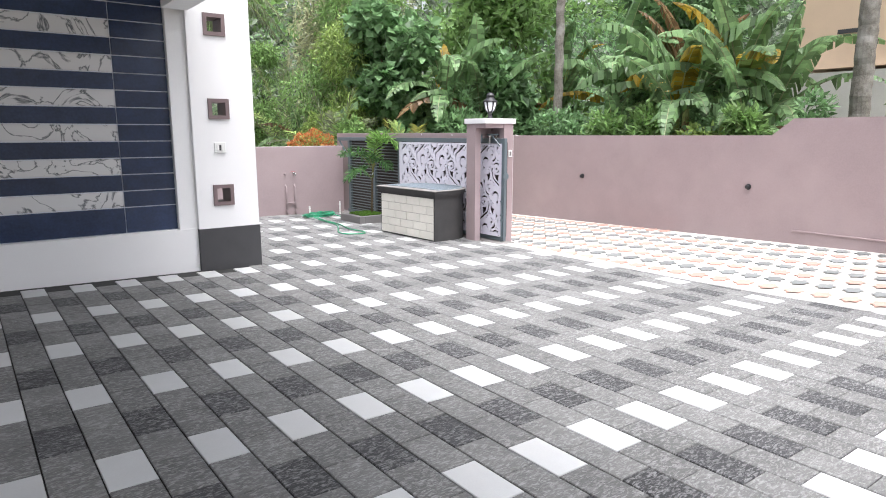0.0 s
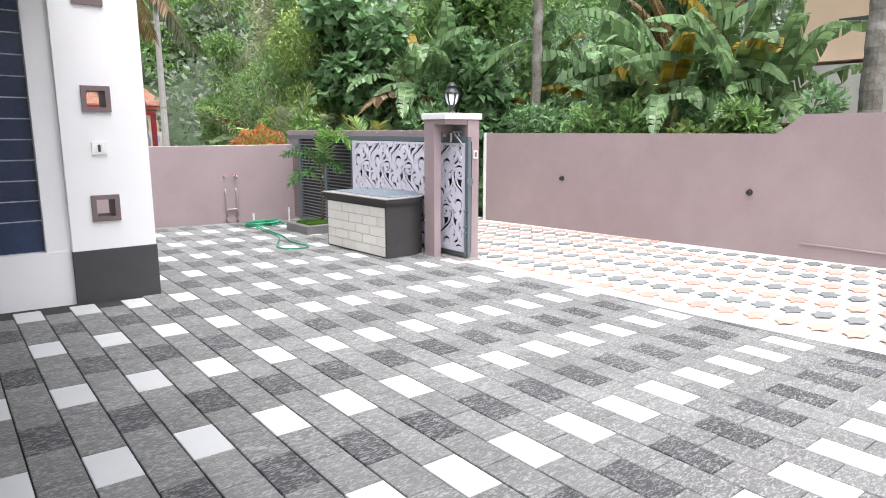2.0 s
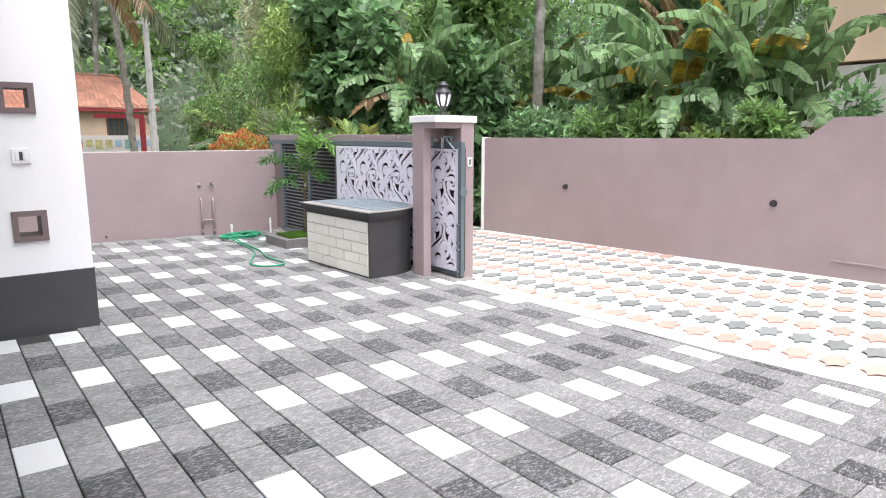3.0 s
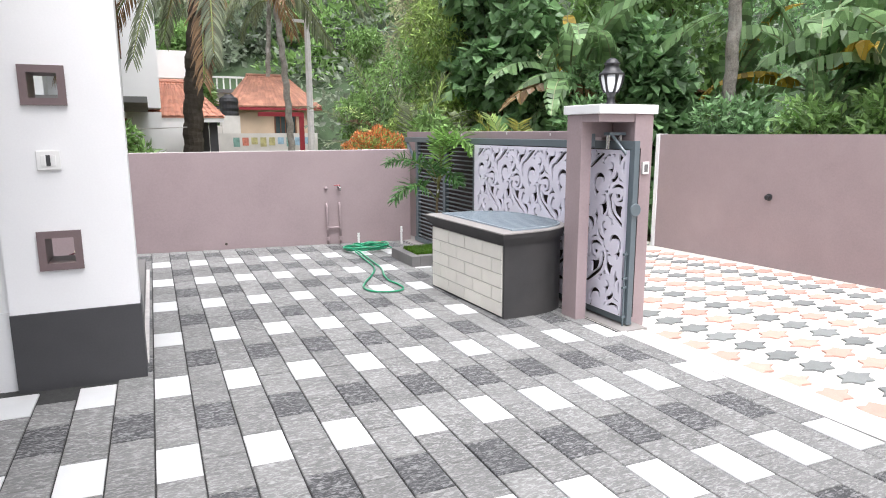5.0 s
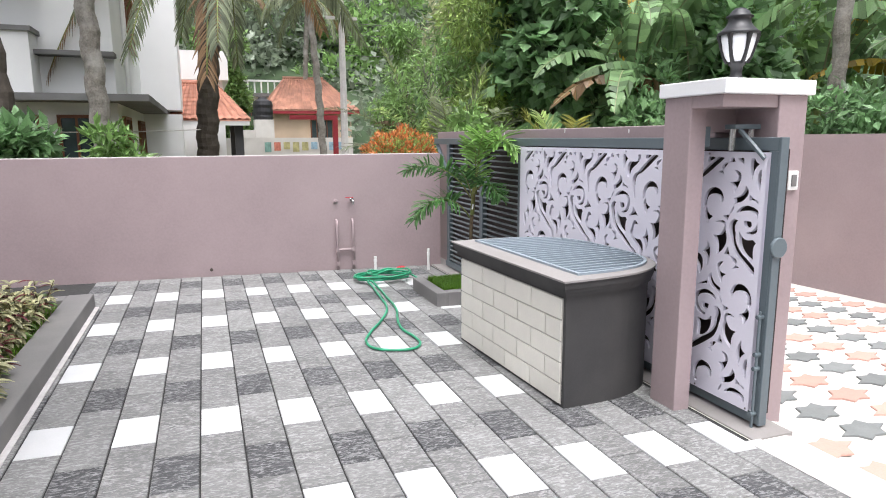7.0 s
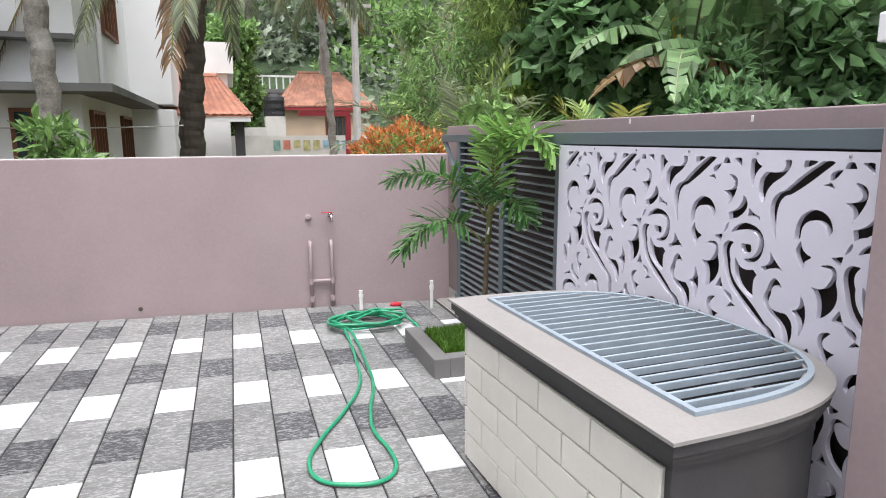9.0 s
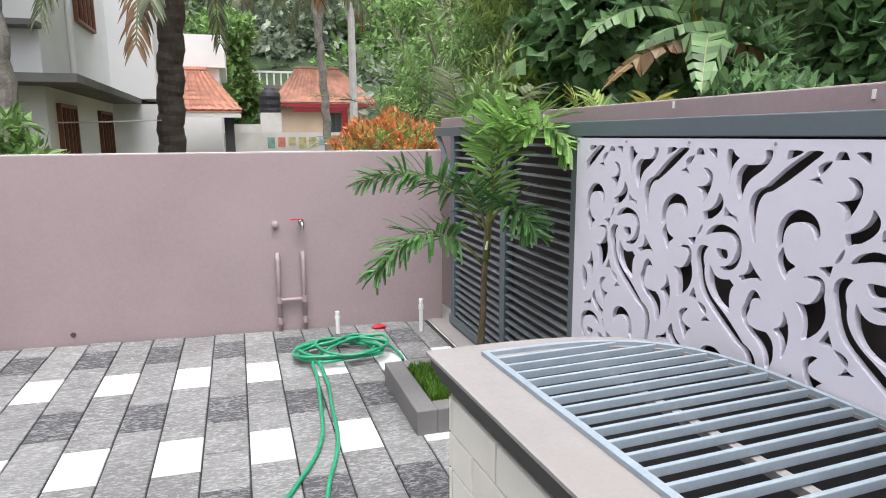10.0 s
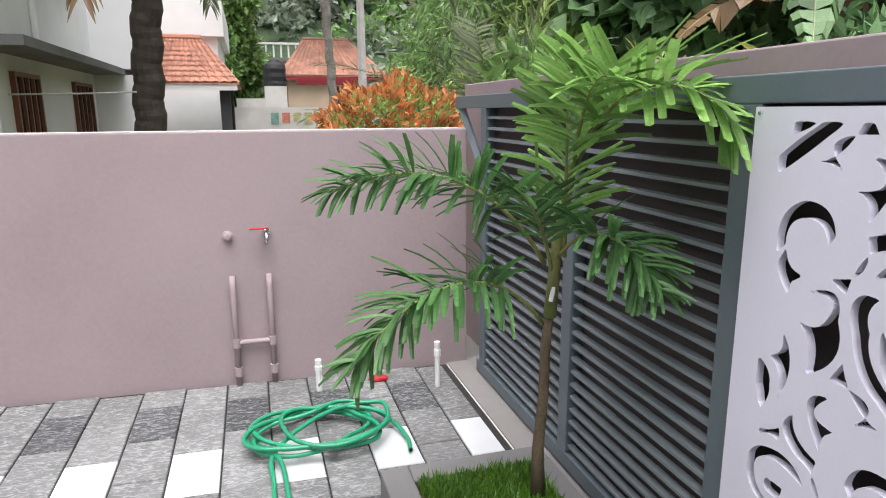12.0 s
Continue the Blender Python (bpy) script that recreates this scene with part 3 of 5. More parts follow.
sw = switch_plate((6.725, 7.41, 1.27), (0.07, 0.105), "p", "white bell push plate on the gate pillar")

# lantern on the pillar
lan = thing("pillar_lantern", "black metal lantern with frosted panes on the pillar cap", "lantern")
LX, LY, LZ = 6.525, 7.645, 1.797


def sized(profile):
    return [(0.79 * r, 0.88 * z) for r, z in profile]


part("base", lathe(sized([(0.068, 0), (0.066, 0.012), (0.044, 0.03), (0.038, 0.06), (0.040, 0.095), (0.056, 0.112), (0.062, 0.125)]), (LX, LY, LZ)), BLACK, lan, smooth=True)
part("glass", lathe(sized([(0.060, 0.124), (0.082, 0.155), (0.098, 0.20), (0.110, 0.25), (0.116, 0.287), (0.10, 0.289)]), (LX, LY, LZ), 24), FROST, lan, "frosted white pane", smooth=True)
for k in range(6):
    a = k * math.tau / 6 + 0.35
    part("rib", sweep([(LX + 0.79 * r * math.cos(a), LY + 0.79 * r * math.sin(a), LZ + 0.88 * z) for r, z in ((0.063, 0.12), (0.086, 0.158), (0.102, 0.20), (0.114, 0.25), (0.121, 0.288))], [0.013, 0.011, 0.010, 0.013, 0.018], 6), BLACK, lan)
part("roof", lathe(sized([(0.118, 0.286), (0.136, 0.288), (0.138, 0.298), (0.118, 0.312), (0.092, 0.335), (0.076, 0.36), (0.073, 0.385), (0.088, 0.39), (0.088, 0.398), (0.068, 0.408), (0.060, 0.425), (0.034, 0.443), (0.006, 0.449)]), (LX, LY, LZ), 24), BLACK, lan, smooth=True)

# knobs on the lane wall
for y in (9.40, 5.71):
    kn = thing("wall_spout", "black round pipe end on the mauve lane wall", "spout", "spouts on the lane wall")
    part("flange", lathe([(0.05, 0), (0.05, 0.012), (0.03, 0.02)], n=16), BLACK, kn)
    part("nose", lathe([(0.032, 0.018), (0.034, 0.06), (0.02, 0.068)], n=14), BLACK, kn)
    kn.matrix_world = pose(RWX, y, 0.662, 0, -90, 0)

# ---------- well with a grate ----------
WXF, WY = 5.602, 8.615


def dee(x0, ax, by, k=3.2, n=40):
    """A flat side at x0 and a full curve behind it."""
    out = []
    for i in range(n + 1):
        a = -math.pi / 2 + math.pi * i / n
        c, s = math.cos(a), math.sin(a)
        out.append((x0 + ax * abs(c) ** (2 / k), WY + by * math.copysign(abs(s) ** (2 / k), s)))
    return out


def ring_wall(outer_pts, inner_pts, z0, z1):
    bm = bmesh.new()
    n = len(outer_pts)
    rows = [[bm.verts.new((x, y, z)) for x, y in pts] for pts, z in ((outer_pts, z0), (outer_pts, z1), (inner_pts, z1), (inner_pts, z0))]
    for a in range(4):
        u, v = rows[a], rows[(a + 1) % 4]
        for k in range(n):
            bm.faces.new((u[k], u[(k + 1) % n], v[(k + 1) % n], v[k]))
    bmesh.ops.recalc_face_normals(bm, faces=bm.faces)
    return bm


well = thing("water_well", "dark grey well box with cream block front and grated top", "well")
inner = dee(WXF + 0.14, 0.69, 0.645)
body_pts = dee(WXF, 0.86, 0.722)
part("body", ring_wall(body_pts, inner, -0.16, 0.64), COUNTER, well)
mould = dee(WXF - 0.022, 0.895, 0.748)
part("moulding", ring_wall(mould, inner, 0.62, 0.645), COUNTER, well)
part("moulding", ring_wall(dee(WXF - 0.036, 0.912, 0.762), inner, 0.645, 0.668), COUNTER, well)
part("moulding", ring_wall(dee(WXF - 0.048, 0.928, 0.776), inner, 0.668, 0.707), COUNTER, well)
part("coping", ring_wall(dee(WXF - 0.06, 0.943, 0.789), inner, 0.707, 0.718), CEMENT, well, "bare cement coping")
part("shaft", ring_wall(dee(WXF + 0.05, 0.80, 0.69), inner, -0.43, -0.16), COUNTER, well)
# added charcoal floor, standing for the darkness of the deeper shaft
part("dark_shaft_stop", prism(inner, -0.44, -0.42), CHAR, well)
grate = thing("well_grate", "pale blue-grey steel bar grate over the well", "grate")
rim_o, rim_i = dee(WXF + 0.10, 0.75, 0.685), dee(WXF + 0.122, 0.71, 0.663)
part("rim", ring_wall(rim_o, rim_i, 0.7185, 0.732), GRATE, grate)
for k in range(19):
    y = WY - 0.612 + k * 0.068
    xe = WXF + 0.127 + 0.71 * max(0.0, 1 - abs((y - WY) / 0.663) ** 3.2) ** (1 / 3.2)
    part("bar", box((WXF + 0.12, y - 0.0065, 0.706), (xe, y + 0.0065, 0.730), 0.002), GRATE, grate)
part("stay", box((6.02, WY - 0.60, 0.68), (6.05, WY + 0.60, 0.701)), CEMENT, grate)
# cream blocks on the flat side
face_y0, face_y1, face_z0, rows_n = WY - 0.695, WY + 0.695, -0.045, 5
part("block_bed", box((WXF - 0.006, face_y0, face_z0), (WXF, face_y1, 0.595)), CREAMJ, well)
bh = 0.128
for rrow in range(rows_n):
    y = face_y0 - (0.17 if rrow % 2 else 0.0)
    while y < face_y1:
        a, b = max(y, face_y0) + 0.0045, min(y + 0.34, face_y1) - 0.0045
        if b - a > 0.02:
            part("block", box((WXF - 0.014, a, face_z0 + rrow * bh + 0.0045), (WXF - 0.004, b, face_z0 + (rrow + 1) * bh - 0.0045), 0.002), CREAM, well)
        y += 0.34

turn = pose(6.0, WY, 0, 0, 0, 2.6) @ Matrix.Translation((-6.0, -WY, 0))
well.matrix_world = turn
grate.matrix_world = turn

# ---------- palm planter ----------
planter = thing("palm_planter", "low grey cement planter box with grass", "planter")
BX0, BX1, BY0, BY1, BT = 5.725, 6.39, 10.32, 11.07, 0.065
for lo, hi in (((BX0, BY0), (BX0 + 0.11, BY1)), ((BX0 + 0.11, BY0), (BX1, BY0 + 0.11)), ((BX0 + 0.11, BY1 - 0.11), (BX1, BY1)), ((BX1 - 0.08, BY0 + 0.11), (BX1, BY1 - 0.11))):
    part("kerb", box((*lo, -0.2), (*hi, BT), 0.006), KERB, planter)
part("earth", box((BX0 + 0.1, BY0 + 0.1, -0.19), (BX1 - 0.07, BY1 - 0.1, BT - 0.02)), SOIL, planter)


def grass(name, label, x0, y0, x1, y1, z, count, h, seed):
    rng = random.Random(seed)
    vs, fs = [], []
    for _ in range(count):
        x, y = rng.uniform(x0, x1), rng.uniform(y0, y1)
        a, hh = rng.uniform(0, math.tau), h * rng.uniform(0.5, 1.2)
        lean = rng.uniform(0.1, 0.7) * hh
        dx, dy, w = math.cos(a), math.sin(a), 0.0022
        k = len(vs)
        vs += [(x - dy * w, y + dx * w, z), (x + dy * w, y - dx * w, z), (x + dx * lean * 0.4 + dy * w, y + dy * lean * 0.4 - dx * w, z + hh * 0.6),
               (x + dx * lean * 0.4 - dy * w, y + dy * lean * 0.4 + dx * w, z + hh * 0.6), (x + dx * lean, y + dy * lean, z + hh)]
        fs += [(k, k + 1, k + 2, k + 3), (k + 3, k + 2, k + 4)]
    return tagged(raw(name, vs, fs, LEAFS["grass_blade"]), label, "grass", kind="stuff")


grass("planter_grass", "short bright green lawn grass in the planter", BX0 + 0.12, BY0 + 0.12, BX1 - 0.09, BY1 - 0.12, BT - 0.02, 9000, 0.055, 3)


def ribbon(vs, fs, base, direction, up, length, width, droop, tip=0.25, n=4, ragged=0.0):
    """A leaf blade bent under its weight, folded along its middle."""
    d, up = Vector(direction).normalized(), Vector(up)
    side = d.cross(up)
    side = side.normalized() if side.length > 1e-4 else Vector((1, 0, 0))
    k0 = len(vs)
    p = Vector(base)
    for i in range(n + 1):
        t = i / n
        w = width * (0.35 + 0.65 * min(1, t * 3)) * (1 if t < 0.6 else 1 - (1 - tip) * (t - 0.6) / 0.4)
        nrm = side.cross(d).normalized()
        vs += [tuple(p - side * w / 2 + nrm * w * 0.18), tuple(p), tuple(p + side * w / 2 + nrm * w * 0.18)]
        d = (d + Vector((0, 0, -droop / n))).normalized()
        p = p + d * (length / n)
    for i in range(n):
        a = k0 + i * 3
        fs += [(a, a + 1, a + 4, a + 3), (a + 1, a + 2, a + 5, a + 4)]


def frond(name, base, az, el, length, droop, leaf_len, leaf_w, count, m, stem, parent, seed=0, plume=0.5, hang=0.6, bare=0.2, tip=0.25, r=0.008):
    """A feather leaf: an arched stem with blades along both sides."""
    rng = random.Random(seed)
    a, e = radians(az), radians(el)
    d = Vector((math.cos(a) * math.cos(e), math.sin(a) * math.cos(e), math.sin(e)))
    p, pts, dirs = Vector(base), [], []
    steps = 14
    for i in range(steps + 1):
        pts.append(p.copy())
        dirs.append(d.copy())
        p = p + d * (length / steps)
        d = (d + Vector((0, 0, -droop / steps))).normalized()
    vs, fs = [], []
    for i in range(count):
        t = bare + (1 - bare) * i / (count - 1)
        q = t * steps
        k = min(int(q), steps - 1)
        pt = pts[k].lerp(pts[k + 1], q - k)
        dd = dirs[k]
        side = dd.cross(Vector((0, 0, 1)))
        side = side.normalized() if side.length > 1e-3 else Vector((1, 0, 0))
        up = side.cross(dd)
        ll = leaf_len * (0.55 + 0.45 * math.sin(math.pi * min(1, 0.15 + t * 0.85))) * rng.uniform(0.85, 1.12)
        for s in (-1, 1):
            v = dd * (0.55 + 0.5 * t) + side * s * rng.uniform(0.8, 1.05) + up * rng.uniform(-plume * 0.4, plume)
            ribbon(vs, fs, pt, v, up, ll, leaf_w * rng.uniform(0.8, 1.15), hang * rng.uniform(0.6, 1.4), tip)
    leaf = raw(name, vs, fs, m, parent)
    part("leaf_stem", sweep(pts, [r * (1 - 0.75 * i / steps) for i in range(steps + 1)], 6), stem, leaf, smooth=True)
    return leaf


palm = thing("foxtail_palm", "young foxtail palm with broad drooping green leaflets", "palm")
TX, TY = 6.235, 10.74
tp = [(TX, TY, 0.03), (TX - 0.005, TY, 0.25), (TX + 0.01, TY, 0.45), (TX + 0.012, TY, 0.62), (TX + 0.02, TY - 0.01, 0.78)]
part("trunk", sweep(tp, [0.028, 0.021, 0.018, 0.018, 0.016], 12), TWIG, palm, "brown sheathed young palm stem", smooth=True)
part("crownshaft", sweep([(TX + 0.02, TY - 0.01, 0.74), (TX + 0.03, TY - 0.03, 1.0), (TX + 0.07, TY - 0.06, 1.3), (TX + 0.085, TY - 0.07, 1.42)], [0.022, 0.019, 0.012, 0.006], 10), STALK, palm, smooth=True)
FL, FB = LEAFS["leaf_foxtail"], LEAFS["leaf_fox_light"]
frond("frond", (TX, TY, 0.92), 190, 57, 0.84, 1.65, 0.19, 0.019, 58, FL, STALK, palm, 1, 1.6, 0.55, 0.32, 0.6)
frond("frond", (TX, TY, 0.71), 204, 50, 0.86, 1.95, 0.20, 0.020, 60, FL, STALK, palm, 2, 1.5, 0.6, 0.28, 0.6)
frond("frond", (TX + 0.07, TY - 0.06, 1.24), 289, 66, 0.66, 2.5, 0.31, 0.026, 38, FB, STALK, palm, 3, 0.9, 0.35, 0.22, 0.8)
frond("frond", (TX + 0.03, TY - 0.04, 0.95), 280, 48, 0.50, 2.0, 0.18, 0.019, 44, FL, STALK, palm, 4, 1.4, 0.6, 0.28, 0.6)
frond("frond", (TX + 0.05, TY - 0.04, 0.95), 240, 80, 0.66, 0.7, 0.20, 0.019, 26, FB, STALK, palm, 5, 1.1, 0.35, 0.15, 0.6)
frond("frond", (TX + 0.02, TY - 0.02, 0.88), 222, 66, 0.46, 1.2, 0.16, 0.019, 20, FL, STALK, palm, 6, 1.2, 0.5, 0.30, 0.6)
frond("frond", (TX + 0.06, TY - 0.05, 1.18), 255, 72, 0.52, 1.9, 0.25, 0.024, 22, FB, STALK, palm, 7, 1.0, 0.35, 0.22, 0.7)
part("spear_leaf", sweep([(TX - 0.03, TY, 1.15), (TX - 0.07, TY - 0.02, 1.62)], [0.007, 0.002], 6), FB, palm)
part("tie", rod((TX + 0.012, TY - 0.03, 0.80), (TX + 0.02, TY - 0.032, 0.85), 0.008), PLASTIC, palm)

# ---------- flower bed by the house ----------
bedk = thing("flower_bed_kerb", "grey cement kerb round the flower bed", "kerb")
part("kerb", box((2.52, 7.815, -0.2), (2.735, 11.22, 0.13), 0.008), KERB, bedk)
part("kerb", box((1.76, 11.04, -0.2), (2.52, 11.22, 0.129), 0.008), KERB, bedk)
part("earth", box((1.76, 7.83, -0.2), (2.52, 11.04, 0.07)), SOIL, bedk)
setting("trim_bed_mortar", box((2.735, 7.82, -0.2), (2.77, 11.2, 0.006)), MORTAR, "mortar line along the flower bed kerb", "mortar")
grass("bed_grass", "green grass between the bed plants", 1.8, 7.85, 2.50, 11.0, 0.06, 9000, 0.07, 4)


def croton(x, y, seed, size):
    rng = random.Random(seed)
    t = thing("croton_plant", "low croton with cream, green and maroon leaves", "plant", "crotons in the flower bed", at=(x, y, 0.06))
    stems = bmesh.new()
    packs = {"leaf_croton": ([], []), "leaf_maroon": ([], []), "leaf_mid": ([], [])}
    for s in range(7):
        a, h = rng.uniform(0, math.tau), size * rng.uniform(0.5, 1.0)
        tip = Vector((math.cos(a) * size * 0.5 * rng.random(), math.sin(a) * size * 0.5 * rng.random(), h))
        sweep([(0, 0, 0), tip * 0.5 + Vector((0, 0, 0.02)), tip], [0.006, 0.005, 0.003], 5, stems)
        for k in range(16):
            f = rng.uniform(0.35, 1.0)
            b = rng.uniform(0, math.tau)
            v = Vector((math.cos(b), math.sin(b), rng.uniform(0.1, 0.9)))
            key = rng.choice(["leaf_croton", "leaf_croton", "leaf_croton", "leaf_maroon"] if f > 0.6 else ["leaf_croton", "leaf_croton", "leaf_mid"])
            vs, fs = packs[key]
            ribbon(vs, fs, tip * f, v, (0, 0, 1), rng.uniform(0.09, 0.14), rng.uniform(0.028, 0.042), 0.9, 0.1)
    part("stem", stems, TWIG, t)
    for key, (vs, fs) in packs.items():
        raw("foliage", vs, fs, LEAFS[key], t)
    return t


rb = random.Random(8)
for k in range(15):
    croton(2.20 + 0.24 * (k % 2) + rb.uniform(-0.06, 0.08), 8.15 + k * 0.185 + rb.uniform(-0.05, 0.05), 100 + k, 0.30 if k < 10 else 0.36)

# ---------- water pipes, tap, hose ----------
pip = thing("water_pipes", "two mauve painted pipes joined by a crossbar on the wall", "pipe")
for x in (5.185, 5.375):
    part("pipe", sweep([(x, BWY - 0.035, gz(x) - 0.02), (x, BWY - 0.035, 0.50), (x, BWY - 0.004, 0.555)], 0.016, 12), MAUVE, pip, smooth=True)
    for z in (0.0, 0.165):
        part("socket", rod((x, BWY - 0.035, z), (x, BWY - 0.035, z + 0.05), 0.022, n=12), MAUVE, pip)
part("crossbar", rod((5.185, BWY - 0.035, 0.19), (5.375, BWY - 0.035, 0.19), 0.015, n=12), MAUVE, pip)
plug = thing("pipe_plug", "mauve painted pipe plug in the wall", "plug")
part("plug", lathe([(0.03, 0), (0.03, 0.008), (0.02, 0.012), (0.02, 0.035), (0.012, 0.04)], n=12), MAUVE, plug)
plug.matrix_world = pose(5.18, BWY, 0.775, 90, 0, 0)
tap = thing("garden_tap", "chrome garden tap with a red lever", "tap")
part("flange", rod((5.375, BWY, 0.79), (5.375, BWY - 0.012, 0.79), 0.024), CHROME, tap)
part("spout", sweep([(5.375, BWY - 0.01, 0.79), (5.375, BWY - 0.07, 0.79), (5.375, BWY - 0.09, 0.775), (5.375, BWY - 0.092, 0.735)], [0.012, 0.013, 0.012, 0.010], 10), CHROME, tap, smooth=True)
part("lever", box((5.29, BWY - 0.066, 0.812), (5.385, BWY - 0.05, 0.82), 0.002), RED, tap, "red lever handle")
for x, y, h, rr in ((5.60, 12.16, 0.155, 0.016), (6.235, 12.05, 0.24, 0.015)):
    pv = thing("pvc_stub", "white plastic pipe stub standing by the wall", "pipe", "pipe stubs by the back wall")
    part("pipe", rod((x, y, gz(x) - 0.03), (x, y, gz(x) + h), rr, n=14), PLASTIC, pv)
    part("collar", rod((x, y, gz(x) + h * 0.74), (x, y, gz(x) + h * 0.9), rr * 1.3, n=14), PLASTIC, pv)
    part("end_cap", rod((x, y, gz(x) + h), (x, y, gz(x) + h + 0.02), rr * 1.12, n=14), PLASTIC, pv)
rag = thing("red_rag", "crumpled dark red plastic scrap on the paving", "scrap")
rg = bmesh.new()
bmesh.ops.create_icosphere(rg, subdivisions=2, radius=0.045, matrix=Matrix.Translation((5.93, 12.2, gz(5.93) + 0.016)) @ Matrix.Diagonal((1.3, 0.7, 0.42, 1)))
for v in rg.verts:
    v.co += Vector((0, 0, 1)) * 0.01 * noise.noise(v.co * 60)
part("scrap", rg, RED, rag)
rng = random.Random(21)
hp = []
for k in range(76):
    a = k * 0.42 + 0.4
    rad = 0.235 + 0.05 * math.sin(k * 0.37) + 0.03 * math.sin(k * 1.1)
    hp.append((5.56 + rad * 1.15 * math.cos(a) + 0.04 * math.sin(k * 0.21), 11.63 + rad * 0.80 * math.sin(a), 0.018 + 0.0009 * k + 0.012 * abs(math.sin(k * 0.9))))
hp += [(5.36, 11.50, 0.05), (5.33, 11.2, 0.02), (5.30, 10.8, 0.016), (5.24, 10.33, 0.016), (5.08, 9.95, 0.016), (4.90, 9.62, 0.016), (4.825, 9.40, 0.016), (4.86, 9.24, 0.016), (4.98, 9.17, 0.016),
       (5.12, 9.16, 0.016), (5.20, 9.24, 0.016), (5.22, 9.42, 0.016), (5.19, 9.65, 0.016), (5.22, 9.9, 0.016), (5.32, 10.3, 0.016), (5.36, 10.8, 0.016), (5.38, 11.2, 0.02), (5.34, 11.45, 0.05),
       (5.26, 11.55, 0.04), (5.30, 11.68, 0.05), (5.5, 11.72, 0.08), (5.7, 11.8, 0.09), (5.86, 11.68, 0.05), (5.93, 11.5, 0.02), (5.92, 11.38, 0.02)]
cu = bpy.data.curves.new("garden_hose", "CURVE")
cu.dimensions, cu.bevel_depth, cu.bevel_resolution, cu.resolution_u = "3D", 0.0105, 2, 5
sp = cu.splines.new("BEZIER")
sp.bezier_points.add(len(hp) - 1)
for b, (x, y, z) in zip(sp.bezier_points, hp):
    b.co = (x, y, z + gz(x))
    b.handle_left_type = b.handle_right_type = "AUTO"
cu.materials.append(HOSE)
tagged(new("garden_hose", cu), "coiled green garden hose lying on the pavers", "hose")

# ---------- plants beyond the walls ----------
GZ = -0.45


def leaf_mass(name, blobs, count, size, m, parent=None, seed=0, droop=0.5, slim=0.45, shell=0.55, up=0.3):
    """Many small folded leaves through a set of lobes (x, y, z, rx, ry, rz), thicker to the outside."""
    g = np.random.default_rng(seed)
    b = np.array(blobs, float)
    vol = np.cbrt(b[:, 3] * b[:, 4] * b[:, 5]) ** 2
    pick = g.choice(len(b), count, p=vol / vol.sum())
    d = g.normal(size=(count, 3))
    d /= np.linalg.norm(d, axis=1)[:, None]
    rad = shell + (1 - shell) * g.random(count) ** 0.6
    rad *= 1 + 0.22 * np.sin(d[:, 0] * 7 + pick) * np.cos(d[:, 2] * 6 + pick * 2)
    p = b[pick, :3] + d * rad[:, None] * b[pick, 3:]
    a = d * 0.6 + g.normal(size=(count, 3)) * 0.7
    a[:, 2] += up - droop * g.random(count)
    a /= np.linalg.norm(a, axis=1)[:, None]
    s = np.cross(a, g.normal(size=(count, 3)) * 0.5 + [0, 0, 1])
    s /= np.linalg.norm(s, axis=1)[:, None] + 1e-9
    nn = np.cross(s, a)
    ln = size * g.uniform(0.6, 1.35, count)[:, None]
    w = ln * slim * 0.5
    v = np.stack([p, p + a * ln * 0.45 + s * w + nn * w * 0.3, p + a * ln, p + a * ln * 0.45 - s * w + nn * w * 0.3], 1).reshape(-1, 3)
    k = np.arange(count) * 4
    f = np.concatenate([np.stack([k, k + 1, k + 2], 1), np.stack([k, k + 2, k + 3], 1)])
    return raw(name, v.tolist(), f.tolist(), m, parent)


def lobes(x, y, z0, z1, r, n, seed):
    q = random.Random(seed)
    out = []
    for _ in range(n):
        t = q.random()
        a, d = q.uniform(0, math.tau), r * q.uniform(0.1, 0.85) * (1 - 0.5 * t)
        s = r * q.uniform(0.28, 0.5)
        out.append((x + d * math.cos(a), y + d * math.sin(a), z0 + (z1 - z0) * t, s, s, s * q.uniform(0.7, 1.1)))
    return out


def leafy_tree(x, y, h, r, key, count, size, seed, label, low=0.25, slim=0.4, name="broadleaf_tree", droop=0.5, n=16):
    t = thing(name, label, "tree" if h > 3 else "shrub", at=(x, y, GZ))
    q = random.Random(seed)
    ls = lobes(0, 0, h * low, h, r, n, seed)
    wood = sweep([(0, 0, -0.1), (0.05 * h * q.uniform(-1, 1), 0.05 * h * q.uniform(-1, 1), h * 0.4), (0, 0, h * 0.85)], [0.035 * h ** 0.8, 0.025 * h ** 0.8, 0.012], 8)
    for b in ls[::2]:
        sweep([(0, 0, h * low * 0.8), (b[0] * 0.5, b[1] * 0.5, b[2] * 0.75), b[:3]], [0.014 * h ** 0.7, 0.010 * h ** 0.7, 0.004], 5, wood)
    part("trunk", wood, TWIG, t)
    leaf_mass("crown", ls, count, size, LEAFS[key], t, seed, droop, slim)
    return t


